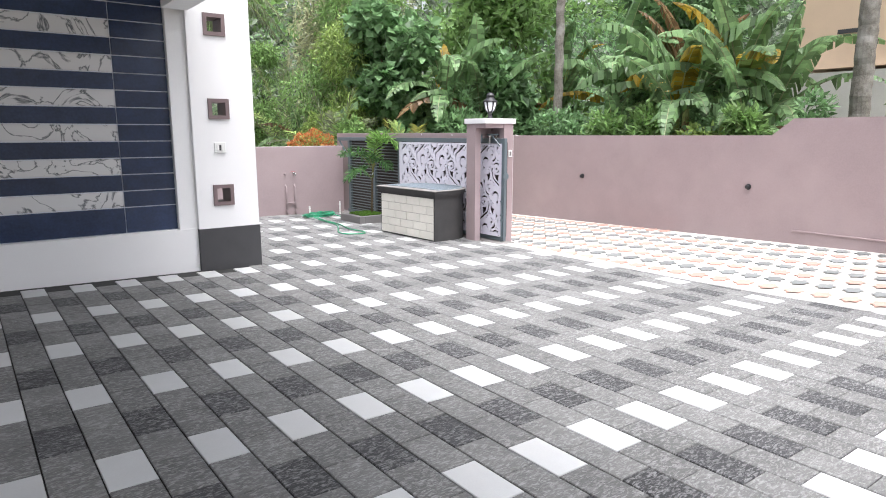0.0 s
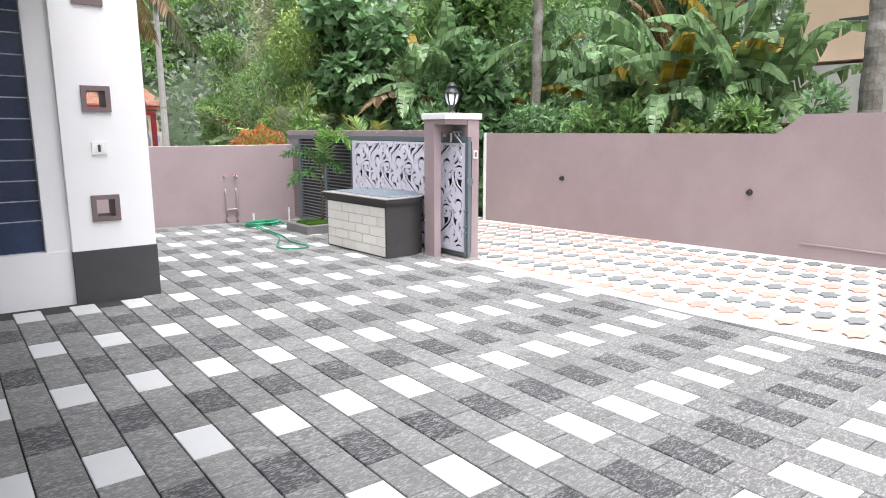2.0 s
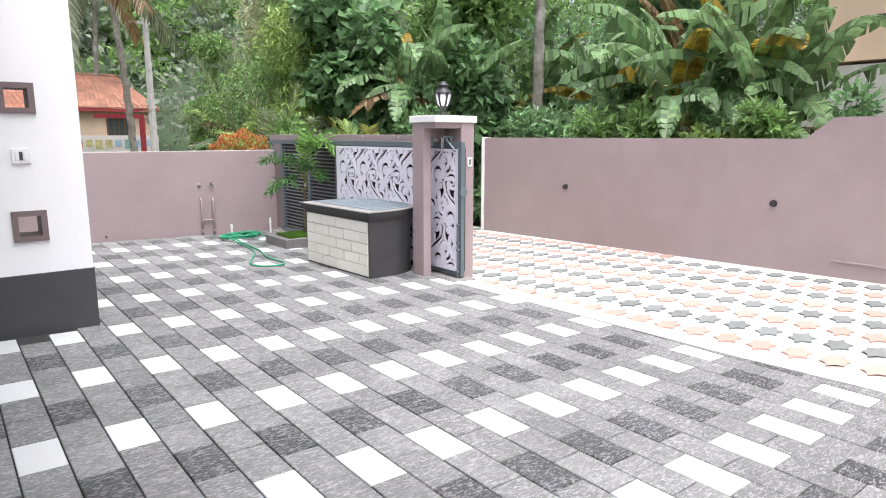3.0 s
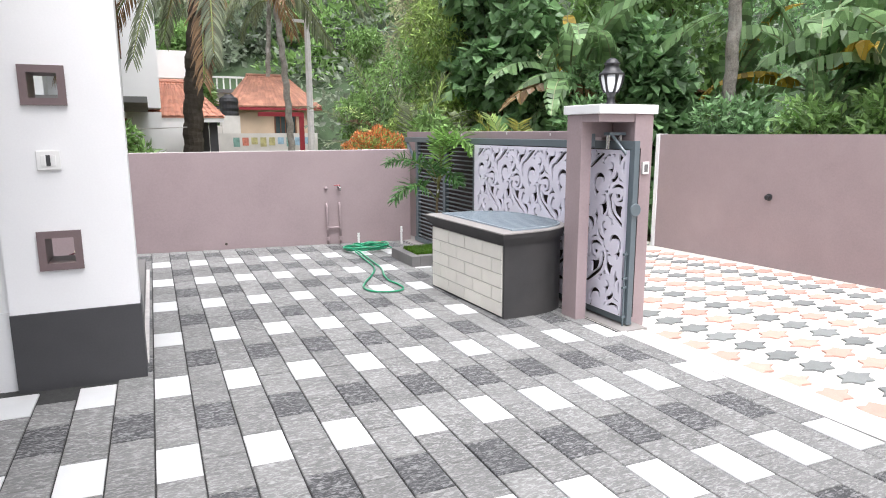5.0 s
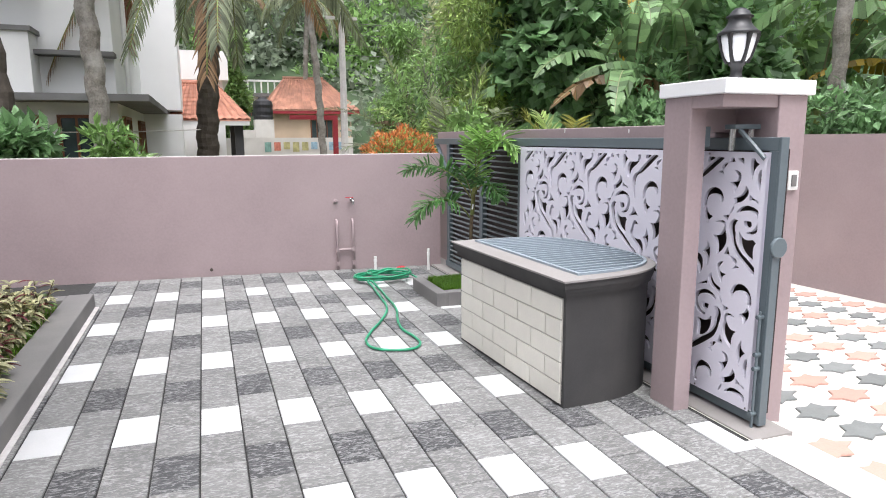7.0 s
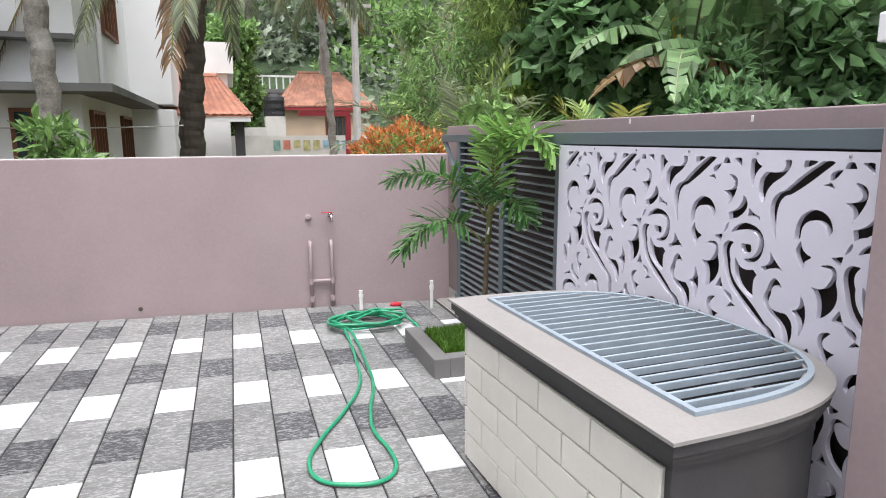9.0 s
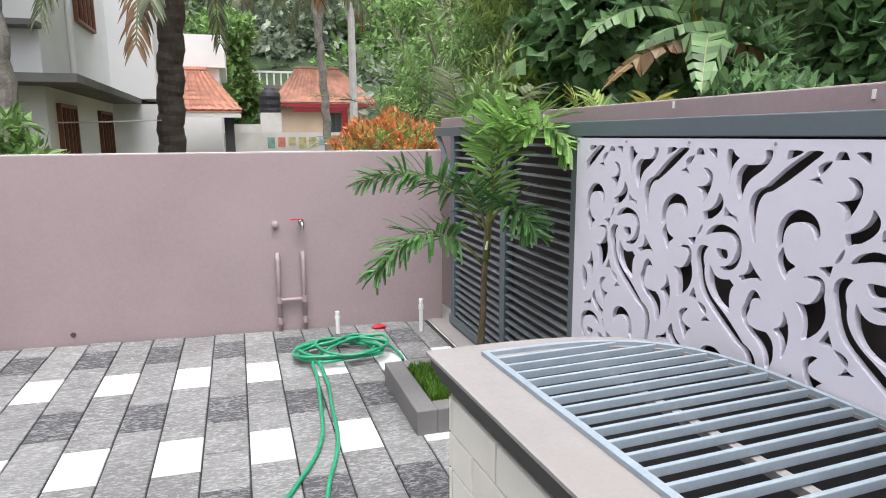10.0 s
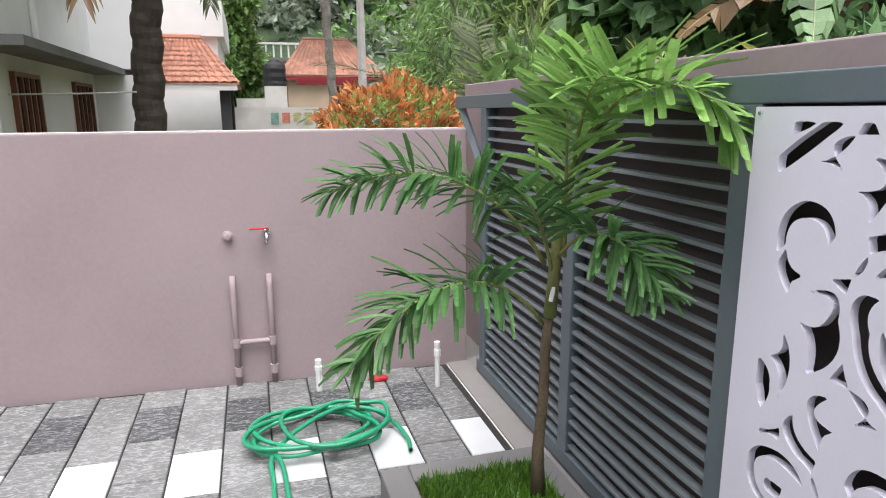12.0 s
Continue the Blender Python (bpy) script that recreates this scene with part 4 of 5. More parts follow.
def banana_leaf(vs, fs, base, az, el, length, width, droop, seed):
    """A paddle with a hollow midrib, its edge torn into strips."""
    q = random.Random(seed)
    a, e = radians(az), radians(el)
    d = Vector((math.cos(a) * math.cos(e), math.sin(a) * math.cos(e), math.sin(e)))
    p, n = Vector(base), 22
    stalk = 0.14
    mids, sides, ups = [], [], []
    for i in range(n + 1):
        s = d.cross(Vector((0, 0, 1)))
        s = s.normalized() if s.length > 1e-3 else Vector((1, 0, 0))
        mids.append(p.copy()); sides.append(s); ups.append(s.cross(d).normalized())
        p = p + d * (length / n)
        d = (d + Vector((0, 0, -droop / n * (0.4 + 1.6 * i / n)))).normalized()
    hang = {-1: 0.25, 1: 0.25}
    for sgn in (-1, 1):
        strip = []
        for i in range(n + 1):
            t = i / n
            w = 0.012 if t < stalk else width * math.sin(math.pi * min(1, ((t - stalk) / (1 - stalk)) ** 0.75 * 0.93 + 0.07)) ** 0.6 / 2 + 0.004
            if q.random() < 0.42:
                hang[sgn] = q.uniform(0.0, 1.0)
            e1 = mids[i] + sides[i] * sgn * w * 0.6 + ups[i] * w * 0.12
            e2 = mids[i] + sides[i] * sgn * w * (1 - 0.25 * hang[sgn]) - Vector((0, 0, w * hang[sgn])) + ups[i] * w * 0.1
            strip.append((mids[i], e1, e2))
        i = 0
        while i < n:
            gap = q.uniform(0.6, 0.85) if q.random() < 0.5 else 1.0
            k = len(vs)
            A, B = strip[i], strip[i + 1]
            vs += [tuple(A[0]), tuple(A[1]), tuple(A[2]), tuple(B[0]), tuple(A[1].lerp(B[1], gap)), tuple(A[2].lerp(B[2], gap * 0.92))]
            fs += [(k, k + 1, k + 4, k + 3), (k + 1, k + 2, k + 5, k + 4)]
            i += 1
    return mids


def banana(x, y, h, leaves, seed, label="banana plant with long torn green leaves", yellow=0.12, face=None):
    t = thing("banana_plant", label, "banana plant", "banana plants behind the walls", at=(x, y, GZ))
    q = random.Random(seed)
    part("pseudostem", sweep([(0, 0, -0.05), (0.03, 0.02, h * 0.3), (0.06, 0, h * 0.55)], [0.13, 0.11, 0.07], 10), STALK, t, smooth=True)
    leaves += 3
    for k in range(leaves):
        az = k * 137.5 + q.uniform(-25, 25)
        if face is not None and k % 2 == 0:
            az = face + q.uniform(-75, 75)
        el = q.uniform(35, 80) if k < leaves * 0.7 else q.uniform(5, 35)
        ln = h * q.uniform(0.42, 0.62)
        vs, fs = [], []
        mids = banana_leaf(vs, fs, (0.06, 0, h * q.uniform(0.46, 0.56)), az, el, ln, ln * q.uniform(0.19, 0.26), q.uniform(0.9, 2.0), seed * 31 + k)
        m = LEAFS["leaf_banana_yellow"] if q.random() < yellow else LEAFS["leaf_dry"] if q.random() < 0.08 else LEAFS["leaf_banana"]
        lf = raw("leaf", vs, fs, m, t)
        part("midrib", sweep(mids, [0.022 * (1 - 0.8 * i / 22) for i in range(23)], 5), LEAFS["leaf_pale"], lf)
    vs, fs = [], []
    for k in range(4):
        banana_leaf(vs, fs, (0.05, 0, h * 0.45), q.uniform(0, 360), -50, h * 0.33, 0.2, 0.9, seed * 7 + k)
    raw("dead_leaf", vs, fs, LEAFS["leaf_dry"], t, "dry brown hanging leaf")
    return t


def coconut(x, y, h, r, m, seed, fronds=0, lean=(0, 0), flen=3.2, label="coconut palm with a ringed grey trunk", droop=2.4, el0=(5, 60)):
    t = thing("coconut_palm", label, "palm tree", at=(x, y, GZ))
    q = random.Random(seed)
    pts, rad = [], []
    n = 76
    for i in range(n + 1):
        f = i / n
        pts.append((lean[0] * f * f + 0.02 * math.sin(i), lean[1] * f * f, h * f))
        rad.append(r * (1.25 - 0.25 * min(1, f * 8)) * (1 - 0.25 * f) * (1.03 if i % 2 else 0.98))
    part("trunk", sweep(pts, rad, 14), m, t)
    for k in range(fronds):
        frond("frond", pts[-1], k * 360 / fronds + q.uniform(-15, 15), q.uniform(*el0), flen * q.uniform(0.85, 1.1), droop * q.uniform(0.8, 1.2), 0.62, 0.042, 58,
              LEAFS["leaf_dry"] if q.random() < 0.12 else LEAFS["leaf_coconut"], STALK, t, seed * 50 + k, 0.1, 1.2, 0.15, 0.1, 0.035)
    return t


def from_start(px_angle, d):
    """Along a bearing (degrees left of +x) from the first standing place."""
    a = radians(px_angle)
    return -0.15 + d * math.cos(a), d * math.sin(a)


# hillside that closes the view
hill = bmesh.new()
hv = []
for i in range(41):
    a = radians(-35 + i * 4.2)
    row = []
    for rr, zz in ((30, -0.5), (40, 3.0), (55, 9.5), (80, 17), (110, 22)):
        jig = 1 + 0.08 * noise.noise((i * 0.6, rr * 0.1, 0))
        row.append(hill.verts.new((2 + rr * jig * math.cos(a), 4 + rr * jig * math.sin(a), GZ + zz * (1 + 0.25 * noise.noise((i * 0.35, 3, 0))))))
    hv.append(row)
for a, b in zip(hv, hv[1:]):
    for k in range(4):
        hill.faces.new((a[k], a[k + 1], b[k + 1], b[k]))
setting("backdrop_hill", hill, HILLG, "wooded hillside beyond the lane", "hill")
g = random.Random(77)
far = []
for _ in range(460):
    deg, rr = g.uniform(-28, 128), g.uniform(30, 72)
    if 72 < deg < 100 and rr < 52:
        rr = g.uniform(52, 72)
    a = radians(deg)
    far.append((2 + rr * math.cos(a), 4 + rr * math.sin(a), GZ + max(0, (rr - 30) * 0.36) + g.uniform(0.6, 3.4), *(g.uniform(1.4, 2.8),) * 2, g.uniform(1.2, 2.4)))
# the haze over these woods is only in their leaf colour
tagged(leaf_mass("far_woods", far[::2], 42000, 0.42, LEAFS["hazed_hill_leaf"], seed=1, slim=0.6), "dense hazy green woods on the hillside", "woods", kind="stuff")
tagged(leaf_mass("far_woods", far[1::2], 36000, 0.42, LEAFS["leaf_dark"], seed=2, slim=0.6), "dark green trees on the hillside", "woods", kind="stuff")

ridge = []
for _ in range(90):
    deg, rr = g.uniform(66, 112), g.uniform(47, 58)
    ridge.append((2 + rr * math.cos(radians(deg)), 4 + rr * math.sin(radians(deg)), GZ + (rr - 34) * 0.42 + g.uniform(-0.5, 1.5), *(g.uniform(1.4, 2.4),) * 2, g.uniform(1.2, 2.0)))
for _ in range(230):
    deg, rr = g.uniform(-26, 124), g.uniform(50, 74)
    if g.random() < 0.4:
        deg = g.uniform(70, 104)
    ridge.append((2 + rr * math.cos(radians(deg)), 4 + rr * math.sin(radians(deg)), GZ + (rr - 30) * 0.36 + g.uniform(0, 5.5), *(g.uniform(1.8, 3.4),) * 2, g.uniform(1.4, 2.8)))
tagged(leaf_mass("ridge_woods", ridge[::2], 46000, 0.62, LEAFS["hazed_hill_leaf"], seed=3, slim=0.6), "hazy green treetops along the ridge", "woods", kind="stuff")
tagged(leaf_mass("ridge_woods", ridge[1::2], 42000, 0.62, LEAFS["leaf_mid"], seed=4, slim=0.55), "green treetops along the ridge", "woods", kind="stuff")

# behind the lane's end
leafy_tree(10.2, 18.4, 6.4, 2.6, "leaf_mid", 26000, 0.19, 11, "feathery green tree behind the lane", 0.12, 0.26, droop=1.3, n=26)
leafy_tree(9.0, 16.4, 4.6, 1.6, "leaf_bright", 15000, 0.17, 12, "light green bushy tree behind the lane", 0.10, 0.26, droop=1.3, n=20)
leafy_tree(9.7, 15.3, 5.2, 1.5, "leaf_dark", 6500, 0.26, 13, "dark vine-covered tree behind the lane", 0.08, 0.85, droop=0.9, n=20)
leafy_tree(12.2, 13.2, 3.6, 1.4, "leaf_dark", 5200, 0.26, 14, "heart-leaved vine thicket over a tree", 0.05, 0.85, droop=0.9, n=18)
leafy_tree(13.6, 15.5, 6.5, 2.4, "leaf_mid", 9000, 0.28, 15, "leafy green tree behind the bananas", 0.2, 0.5, n=22)
leafy_tree(16.5, 10.5, 6.8, 2.8, "leaf_dark", 10000, 0.28, 16, "dark green tree behind the bananas", 0.15, 0.5, n=22)
leafy_tree(11.2, 20.0, 8.0, 3.0, "leaf_pale", 12000, 0.25, 18, "pale green bamboo-like tree", 0.2, 0.25, droop=1.2, n=24)
leafy_tree(4.4, 40.0, 7.0, 2.4, "leaf_mid", 9000, 0.35, 19, "round green tree behind the tiled porch", 0.2, 0.5, n=18)
for k, (x, y, h, r, key) in enumerate(((11.9, 8.6, 2.5, 0.8, "leaf_mid"), (12.2, 7.4, 2.4, 0.8, "leaf_bright"), (11.7, 6.3, 2.35, 0.7, "leaf_mid"), (12.0, 5.2, 2.5, 0.75, "leaf_dark"), (12.0, 4.2, 2.7, 0.8, "leaf_bright"),
                                      (12.3, 3.2, 3.0, 0.9, "leaf_mid"), (12.2, 2.0, 3.0, 0.9, "leaf_bright"), (12.0, 9.8, 2.4, 0.8, "leaf_mid"), (11.8, 11.0, 2.5, 0.9, "leaf_dark"), (8.0, 14.0, 2.6, 1.0, "leaf_mid"),
                                      (7.4, 13.7, 2.1, 0.7, "leaf_mid"), (10.4, 13.4, 3.0, 1.0, "leaf_dark"))):
    leafy_tree(x, y, h, r, key, 2300, 0.17, 200 + k, "low leafy shrub behind the wall", 0.25, 0.42, "shrub", n=11)
for k, (x, y, h, n, yl) in enumerate(((10.9, 14.6, 5.2, 9, 0.05), (11.3, 16.6, 5.2, 8, 0.0), (11.6, 13.9, 4.9, 9, 0.1), (14.3, 13.7, 4.8, 8, 0.1), (13.2, 10.6, 3.3, 7, 0.0), (13.0, 8.7, 5.0, 10, 0.2), (13.6, 7.6, 5.4, 9, 0.15),
                                      (12.7, 6.9, 3.9, 7, 0.0), (13.9, 7.0, 4.6, 8, 0.1), (14.8, 9.6, 5.6, 9, 0.1), (15.0, 12.0, 5.8, 9, 0.1))):
    banana(x, y, h, n, 300 + k, yellow=yl, face=215)
coconut(12.72, 12.02, 9, 0.125, BARK, 41, 9, flen=2.6, droop=1.6)
coconut(13.9, 5.30, 9, 0.19, BARK, 42, 10, flen=3.2)
coconut(3.80, 20.0, 6.6, 0.245, BARKD, 43, 17, (0.6, -0.8), 4.6, "coconut palm with a dark ringed trunk", 1.3, (-24, 14))
coconut(2.2, 17.0, 7.2, 0.17, BARK, 44, 11, (-0.3, 0.0), 2.8, droop=2.0)
coconut(0.95, 16.6, 7.5, 0.19, BARKD, 45, 0, (-0.7, 0.2), label="coconut trunk with pale lichen patches")
coconut(7.6, 27.0, 8.5, 0.13, BARK, 46, 11, (-0.6, 0), 3.0, "slender coconut palm beyond the wall")
coconut(8.9, 40, 9.0, 0.16, BARK, 47, 12, (0.4, 0), 3.4, "coconut palm in the distance")
coconut(5.6, 44, 9.5, 0.16, BARK, 48, 12, (0.2, 0), 3.4, "coconut palm in the distance")
coconut(2.2, 42, 11.5, 0.16, BARK, 49, 12, (0.2, 0), 3.6, "coconut palm in the distance")


def clump_palm(x, y, h, n, key, seed, label):
    t = thing("clump_palm", label, "palm", at=(x, y, GZ))
    q = random.Random(seed)
    part("base", sweep([(0, 0, -0.05), (0, 0, h * 0.35)], [0.07, 0.05], 8), STALK, t)
    for k in range(n):
        frond("frond", (0, 0, h * 0.3), k * 137.5, q.uniform(50, 82), h * 0.75, q.uniform(0.7, 1.4), 0.42, 0.04, 30, LEAFS[key] if k % 3 else LEAFS["leaf_bright"], STALK, t, seed + k, 0.5, 0.3, 0.2, 0.1, 0.012)
    return t


clump_palm(8.7, 12.9, 2.3, 8, "leaf_yellow", 61, "young palm with yellow and green fronds")
leafy_tree(9.7, 24.0, 5.0, 1.6, "leaf_mid", 9000, 0.2, 71, "feathery green tree near the small house", 0.1, 0.3, droop=1.2, n=18)
clump_palm(7.7, 15.0, 3.0, 9, "leaf_coconut", 62, "young coconut palm behind the back wall")
clump_palm(9.1, 21.0, 4.2, 10, "leaf_coconut", 63, "young coconut palm with grey-green fronds")
banana(8.6, 19.0, 3.2, 7, 340)

bush = thing("orange_bush", "clipped round bush with orange new leaves", "bush", at=(6.25, 13.35, GZ))
part("trunk", sweep([(0, 0, -0.05), (0, 0, 1.4)], [0.04, 0.03], 8), TWIG, bush)
leaf_mass("crown", [(0, 0, 1.70, 0.50, 0.45, 0.36)], 3000, 0.065, LEAFS["leaf_orange"], bush, 5, 0.2, 0.4, 0.85, 0.9)
leaf_mass("inner_leaves", [(0, 0, 1.69, 0.48, 0.43, 0.34)], 3200, 0.065, LEAFS["leaf_bright"], bush, 6, 0.2, 0.4, 0.6, 0.6)
leafy_tree(1.3, 15.2, 2.15, 0.8, "leaf_dark", 2600, 0.2, 66, "dark leafy shrub by the neighbour's house", 0.2, 0.5, "shrub", n=10)

leafy_tree(0.3, 14.8, 2.2, 0.8, "leaf_dark", 2600, 0.2, 67, "dark leafy shrub behind the back wall", 0.2, 0.4, "shrub", n=10)
leafy_tree(2.5, 15.8, 1.95, 0.6, "leaf_mid", 2200, 0.2, 68, "leafy shrub at the palm's foot", 0.2, 0.35, "shrub", n=9)

# ---------- neighbouring houses ----------
DIRTY = mat("weathered_white_wall", (0.80, 0.81, 0.80), 0.8, var=0.05, scale=1.2, bump=0.05, dirt=0.35, tint=(0.45, 0.45, 0.43))
SLAB = mat("grey_slab_edge", (0.18, 0.18, 0.175), 0.85, var=0.2, scale=3, dirt=0.4)


def win(parent, axis, at, w, h, bars=3):
    """A brown wooden window on a wall that faces +x or -y."""
    x, y, z = at
    def bx(u0, u1, z0, z1, d0, d1):
        return box((x + d0, y + u0, z + z0), (x + d1, y + u1, z + z1)) if axis == "x" else box((x + u0, y - d1, z + z0), (x + u1, y - d0, z + z1))
    wdw = part("window", bx(0, w, 0, h, 0.01, 0.03), PANE, parent)
    for u0, u1, z0, z1 in [(-0.06, 0, -0.06, h + 0.06), (w, w + 0.06, -0.06, h + 0.06), (0, w, -0.06, 0), (0, w, h, h + 0.06)] + [(w * (k + 1) / (bars + 1) - 0.02, w * (k + 1) / (bars + 1) + 0.02, 0, h) for k in range(bars)]:
        part("frame", bx(u0, u1, z0, z1, 0.0, 0.07), WOOD, wdw)


house = thing("white_house", "two-storey white house with slab ledges and brown windows", "house")
part("wall", box((-7, 18.4, GZ), (1.95, 25, 2.18)), DIRTY, house)
part("wall", box((-7, 18.4, 2.30), (1.95, 25, 7.2)), DIRTY, house)
part("wing_wall", box((1.95, 24.0, 2.30), (2.9, 26.5, 7.2)), WHITE, house)
part("wing_wall", box((1.95, 24.0, GZ), (2.9, 25.0, 2.18)), DIRTY, house)
part("ledge", box((-7.2, 17.6, 2.18), (2.55, 25.2, 2.30)), SLAB, house, "stained grey slab ledge")
part("balcony", box((-7, 17.75, 2.30), (0.75, 18.4, 3.32)), DIRTY, house)
part("balcony_rail", box((-7.05, 17.7, 3.32), (0.8, 18.45, 3.40)), SLAB, house)
part("ledge", box((0.75, 18.0, 2.98), (2.0, 18.4, 3.06)), SLAB, house)
part("ledge", box((-7, 17.7, 4.35), (0.8, 18.4, 4.45)), SLAB, house)
part("drainpipe", rod((2.0, 20.2, 2.3), (2.0, 20.2, 7), 0.05), DIRTY, house)
win(house, "x", (1.95, 20.9, 3.55), 1.5, 1.25)
win(house, "y", (-0.9, 18.4, 0.2), 1.5, 1.7)
win(house, "y", (1.0, 18.4, 0.2), 0.5, 1.7, 1)
win(house, "x", (1.95, 19.0, 0.5), 1.0, 1.4)
win(house, "x", (1.95, 22.2, 0.5), 1.2, 1.4)
house.location.x = 0.35
scaf = thing("timber_prop", "grey timber railing propped beside the house", "railing")
for a, b in (((0.6, 17.3, 0.9), (2.6, 17.3, 0.92)), ((0.8, 17.3, 0.92), (1.9, 17.3, -0.3)), ((2.5, 17.3, 0.92), (2.5, 17.3, GZ))):
    part("pole", rod(a, b, 0.04), BARK, scaf)


def tiled(name, cat, label, ridge, eave_z, x0, y0, x1, y1, m, walls, wall_m, rows, cols, hip=0.0, wall_in=0.4):
    """A house under a tiled roof whose ridge runs along x, with rows of tiles."""
    t = thing(name, label, cat)
    if walls:
        part("wall", box((x0 + wall_in, y0 + wall_in, GZ), (x1 - wall_in, y1 - wall_in, eave_z)), wall_m, t)
    ym = (y0 + y1) / 2
    roof = bmesh.new()
    a, b, c, d = [roof.verts.new((x, y, eave_z)) for x, y in ((x0, y0), (x1, y0), (x1, y1), (x0, y1))]
    e, f = roof.verts.new((x0 + hip, ym, ridge)), roof.verts.new((x1 - hip, ym, ridge))
    for q in ((a, b, f, e), (b, c, f), (c, d, e, f), (d, a, e), (d, c, b, a)):
        roof.faces.new(q)
    rf = part("roof", roof, m, t)
    vs, fs = [], []
    for r in range(rows):
        t0, t1 = r / rows, (r + 1) / rows + 0.03
        for k in range(cols):
            for side in (0, 1):
                def pt(u, v, lift):
                    xa, xb = x0 + hip * v, x1 - hip * v
                    yy = y0 + (ym - y0) * v if side == 0 else 0
                    if side == 0:
                        return (xa + (xb - xa) * u, yy, eave_z + (ridge - eave_z) * v + lift)
                    return (x1 - hip * v + 0.0, y0 + (ym - y0) * v + (y1 - y0 - 2 * (ym - y0) * v) * u, eave_z + (ridge - eave_z) * v + lift)
                if side == 1 and hip == 0:
                    continue
                u0, u1 = (k + 0.04) / cols, (k + 0.96) / cols
                i = len(vs)
                vs += [pt(u0, t0, 0.05), pt((u0 + u1) / 2, t0, 0.085), pt(u1, t0, 0.05), pt(u0, min(t1, 1), 0.015), pt((u0 + u1) / 2, min(t1, 1), 0.05), pt(u1, min(t1, 1), 0.015)]
                fs += [(i, i + 1, i + 4, i + 3), (i + 1, i + 2, i + 5, i + 4)]
    tagged(raw("roof_tiles", vs, fs, m, rf), kind="stuff")
    part("ridge_cap", rod((x0 + hip, ym, ridge + 0.04), (x1 - hip, ym, ridge + 0.04), 0.09, n=8), m, rf)
    part("fascia", box((x0 + 0.05, y0 + 0.02, eave_z - 0.14), (x1 - 0.05, y0 + 0.07, eave_z)), DIRTY if m is ROOFT else OLDROOF, t)
    return t


porch = tiled("tiled_porch", "porch", "porch of the white house under bright clay tiles", 3.25, 2.05, 2.3, 25.2, 5.3, 29.5, ROOFT, False, None, 9, 14, 0.9)
for x, y in ((2.7, 25.6), (4.95, 25.6), (4.95, 29.1)):
    part("post", box((x - 0.12, y - 0.12, GZ), (x + 0.12, y + 0.12, 2.05)), CHAR, porch)
porch.location.x = -0.15
upper = thing("white_house_wing", "white upper wing with an open parapet", "house")
part("wall", box((0.0, 30, GZ), (4.1, 36, 3.6)), DIRTY, upper)
part("parapet", box((-0.2, 29.8, 3.6), (4.3, 36.2, 4.6)), DIRTY, upper)
for k in range(3):
    part("opening", box((2.0 + k * 0.7, 29.97, 2.6), (2.45 + k * 0.7, 30.02, 3.2)), PANE, upper)
upper.location.x = 0.45
old = tiled("old_tiled_house", "house", "small peach house under weathered clay tiles", 4.3, 2.55, 7.3, 37, 12.0, 43, ROOFO, True, PEACH, 12, 20, 1.3)
old.location = (-0.75, 0, 0.3)
win(old, "y", (9.6, 37.4, 0.9), 1.0, 1.2)
tower = thing("white_flat_house", "white flat-roofed house with a railing on its roof", "house")
part("wall", box((5.2, 44, GZ), (8.3, 48, 3.9)), DIRTY, tower)
part("roof_slab", box((5.0, 43.7, 3.9), (8.5, 48.2, 4.1)), SLAB, tower)
for k in range(9):
    part("baluster", box((5.2 + k * 0.37, 43.9, 4.1), (5.28 + k * 0.37, 44.0, 4.75)), DIRTY, tower)
part("rail", box((5.1, 43.85, 4.75), (8.4, 44.05, 4.85)), DIRTY, tower)
win(tower, "y", (6.0, 44.0, 2.2), 0.9, 1.0, 1)
stand = thing("tank_stand", "weathered white masonry tank stand", "tank stand")
part("wall", box((5.95, 34.5, GZ), (6.75, 35.6, 2.35)), FARWALL, stand)
part("side_wall", box((4.9, 34.6, GZ), (5.95, 35.4, 1.9)), FARWALL, stand)
tank = thing("water_tank", "black plastic water tank on its stand", "tank")
part("drum", lathe([(0.42, 0), (0.44, 0.1), (0.42, 0.2), (0.44, 0.35), (0.42, 0.5), (0.44, 0.65), (0.40, 0.8), (0.2, 0.92), (0.18, 0.98)], (6.35, 35.0, 2.35), 20), BLACK, tank)
setting("wall_far_yard", box((2.0, 31.0, GZ), (9.5, 31.25, 1.55)), FARWALL, "weathered pale yard wall with faded patches", "wall")
for k in range(9):
    pc = g.choice([(0.30, 0.45, 0.55), (0.55, 0.20, 0.14), (0.45, 0.42, 0.2), (0.2, 0.35, 0.3)])
    pn = tagged(part("wall_poster", box((6.0 + k * 0.36, 30.985, 1.0 + 0.05 * (k % 3)), (6.25 + k * 0.36, 30.998, 1.38)), mat("poster_paint", pc, 0.8, var=0.5, scale=6)), "faded painted patch on the far wall", "painted patch", "patches on the far wall")
pole = thing("power_pole", "pale concrete power pole with a cross arm", "pole")
part("post", sweep([(8.55, 28, GZ), (8.55, 28, 8)], [0.14, 0.09], 8), MORTAR, pole)
part("crossarm", box((8.0, 27.95, 5.6), (9.1, 28.05, 5.7)), MORTAR, pole)
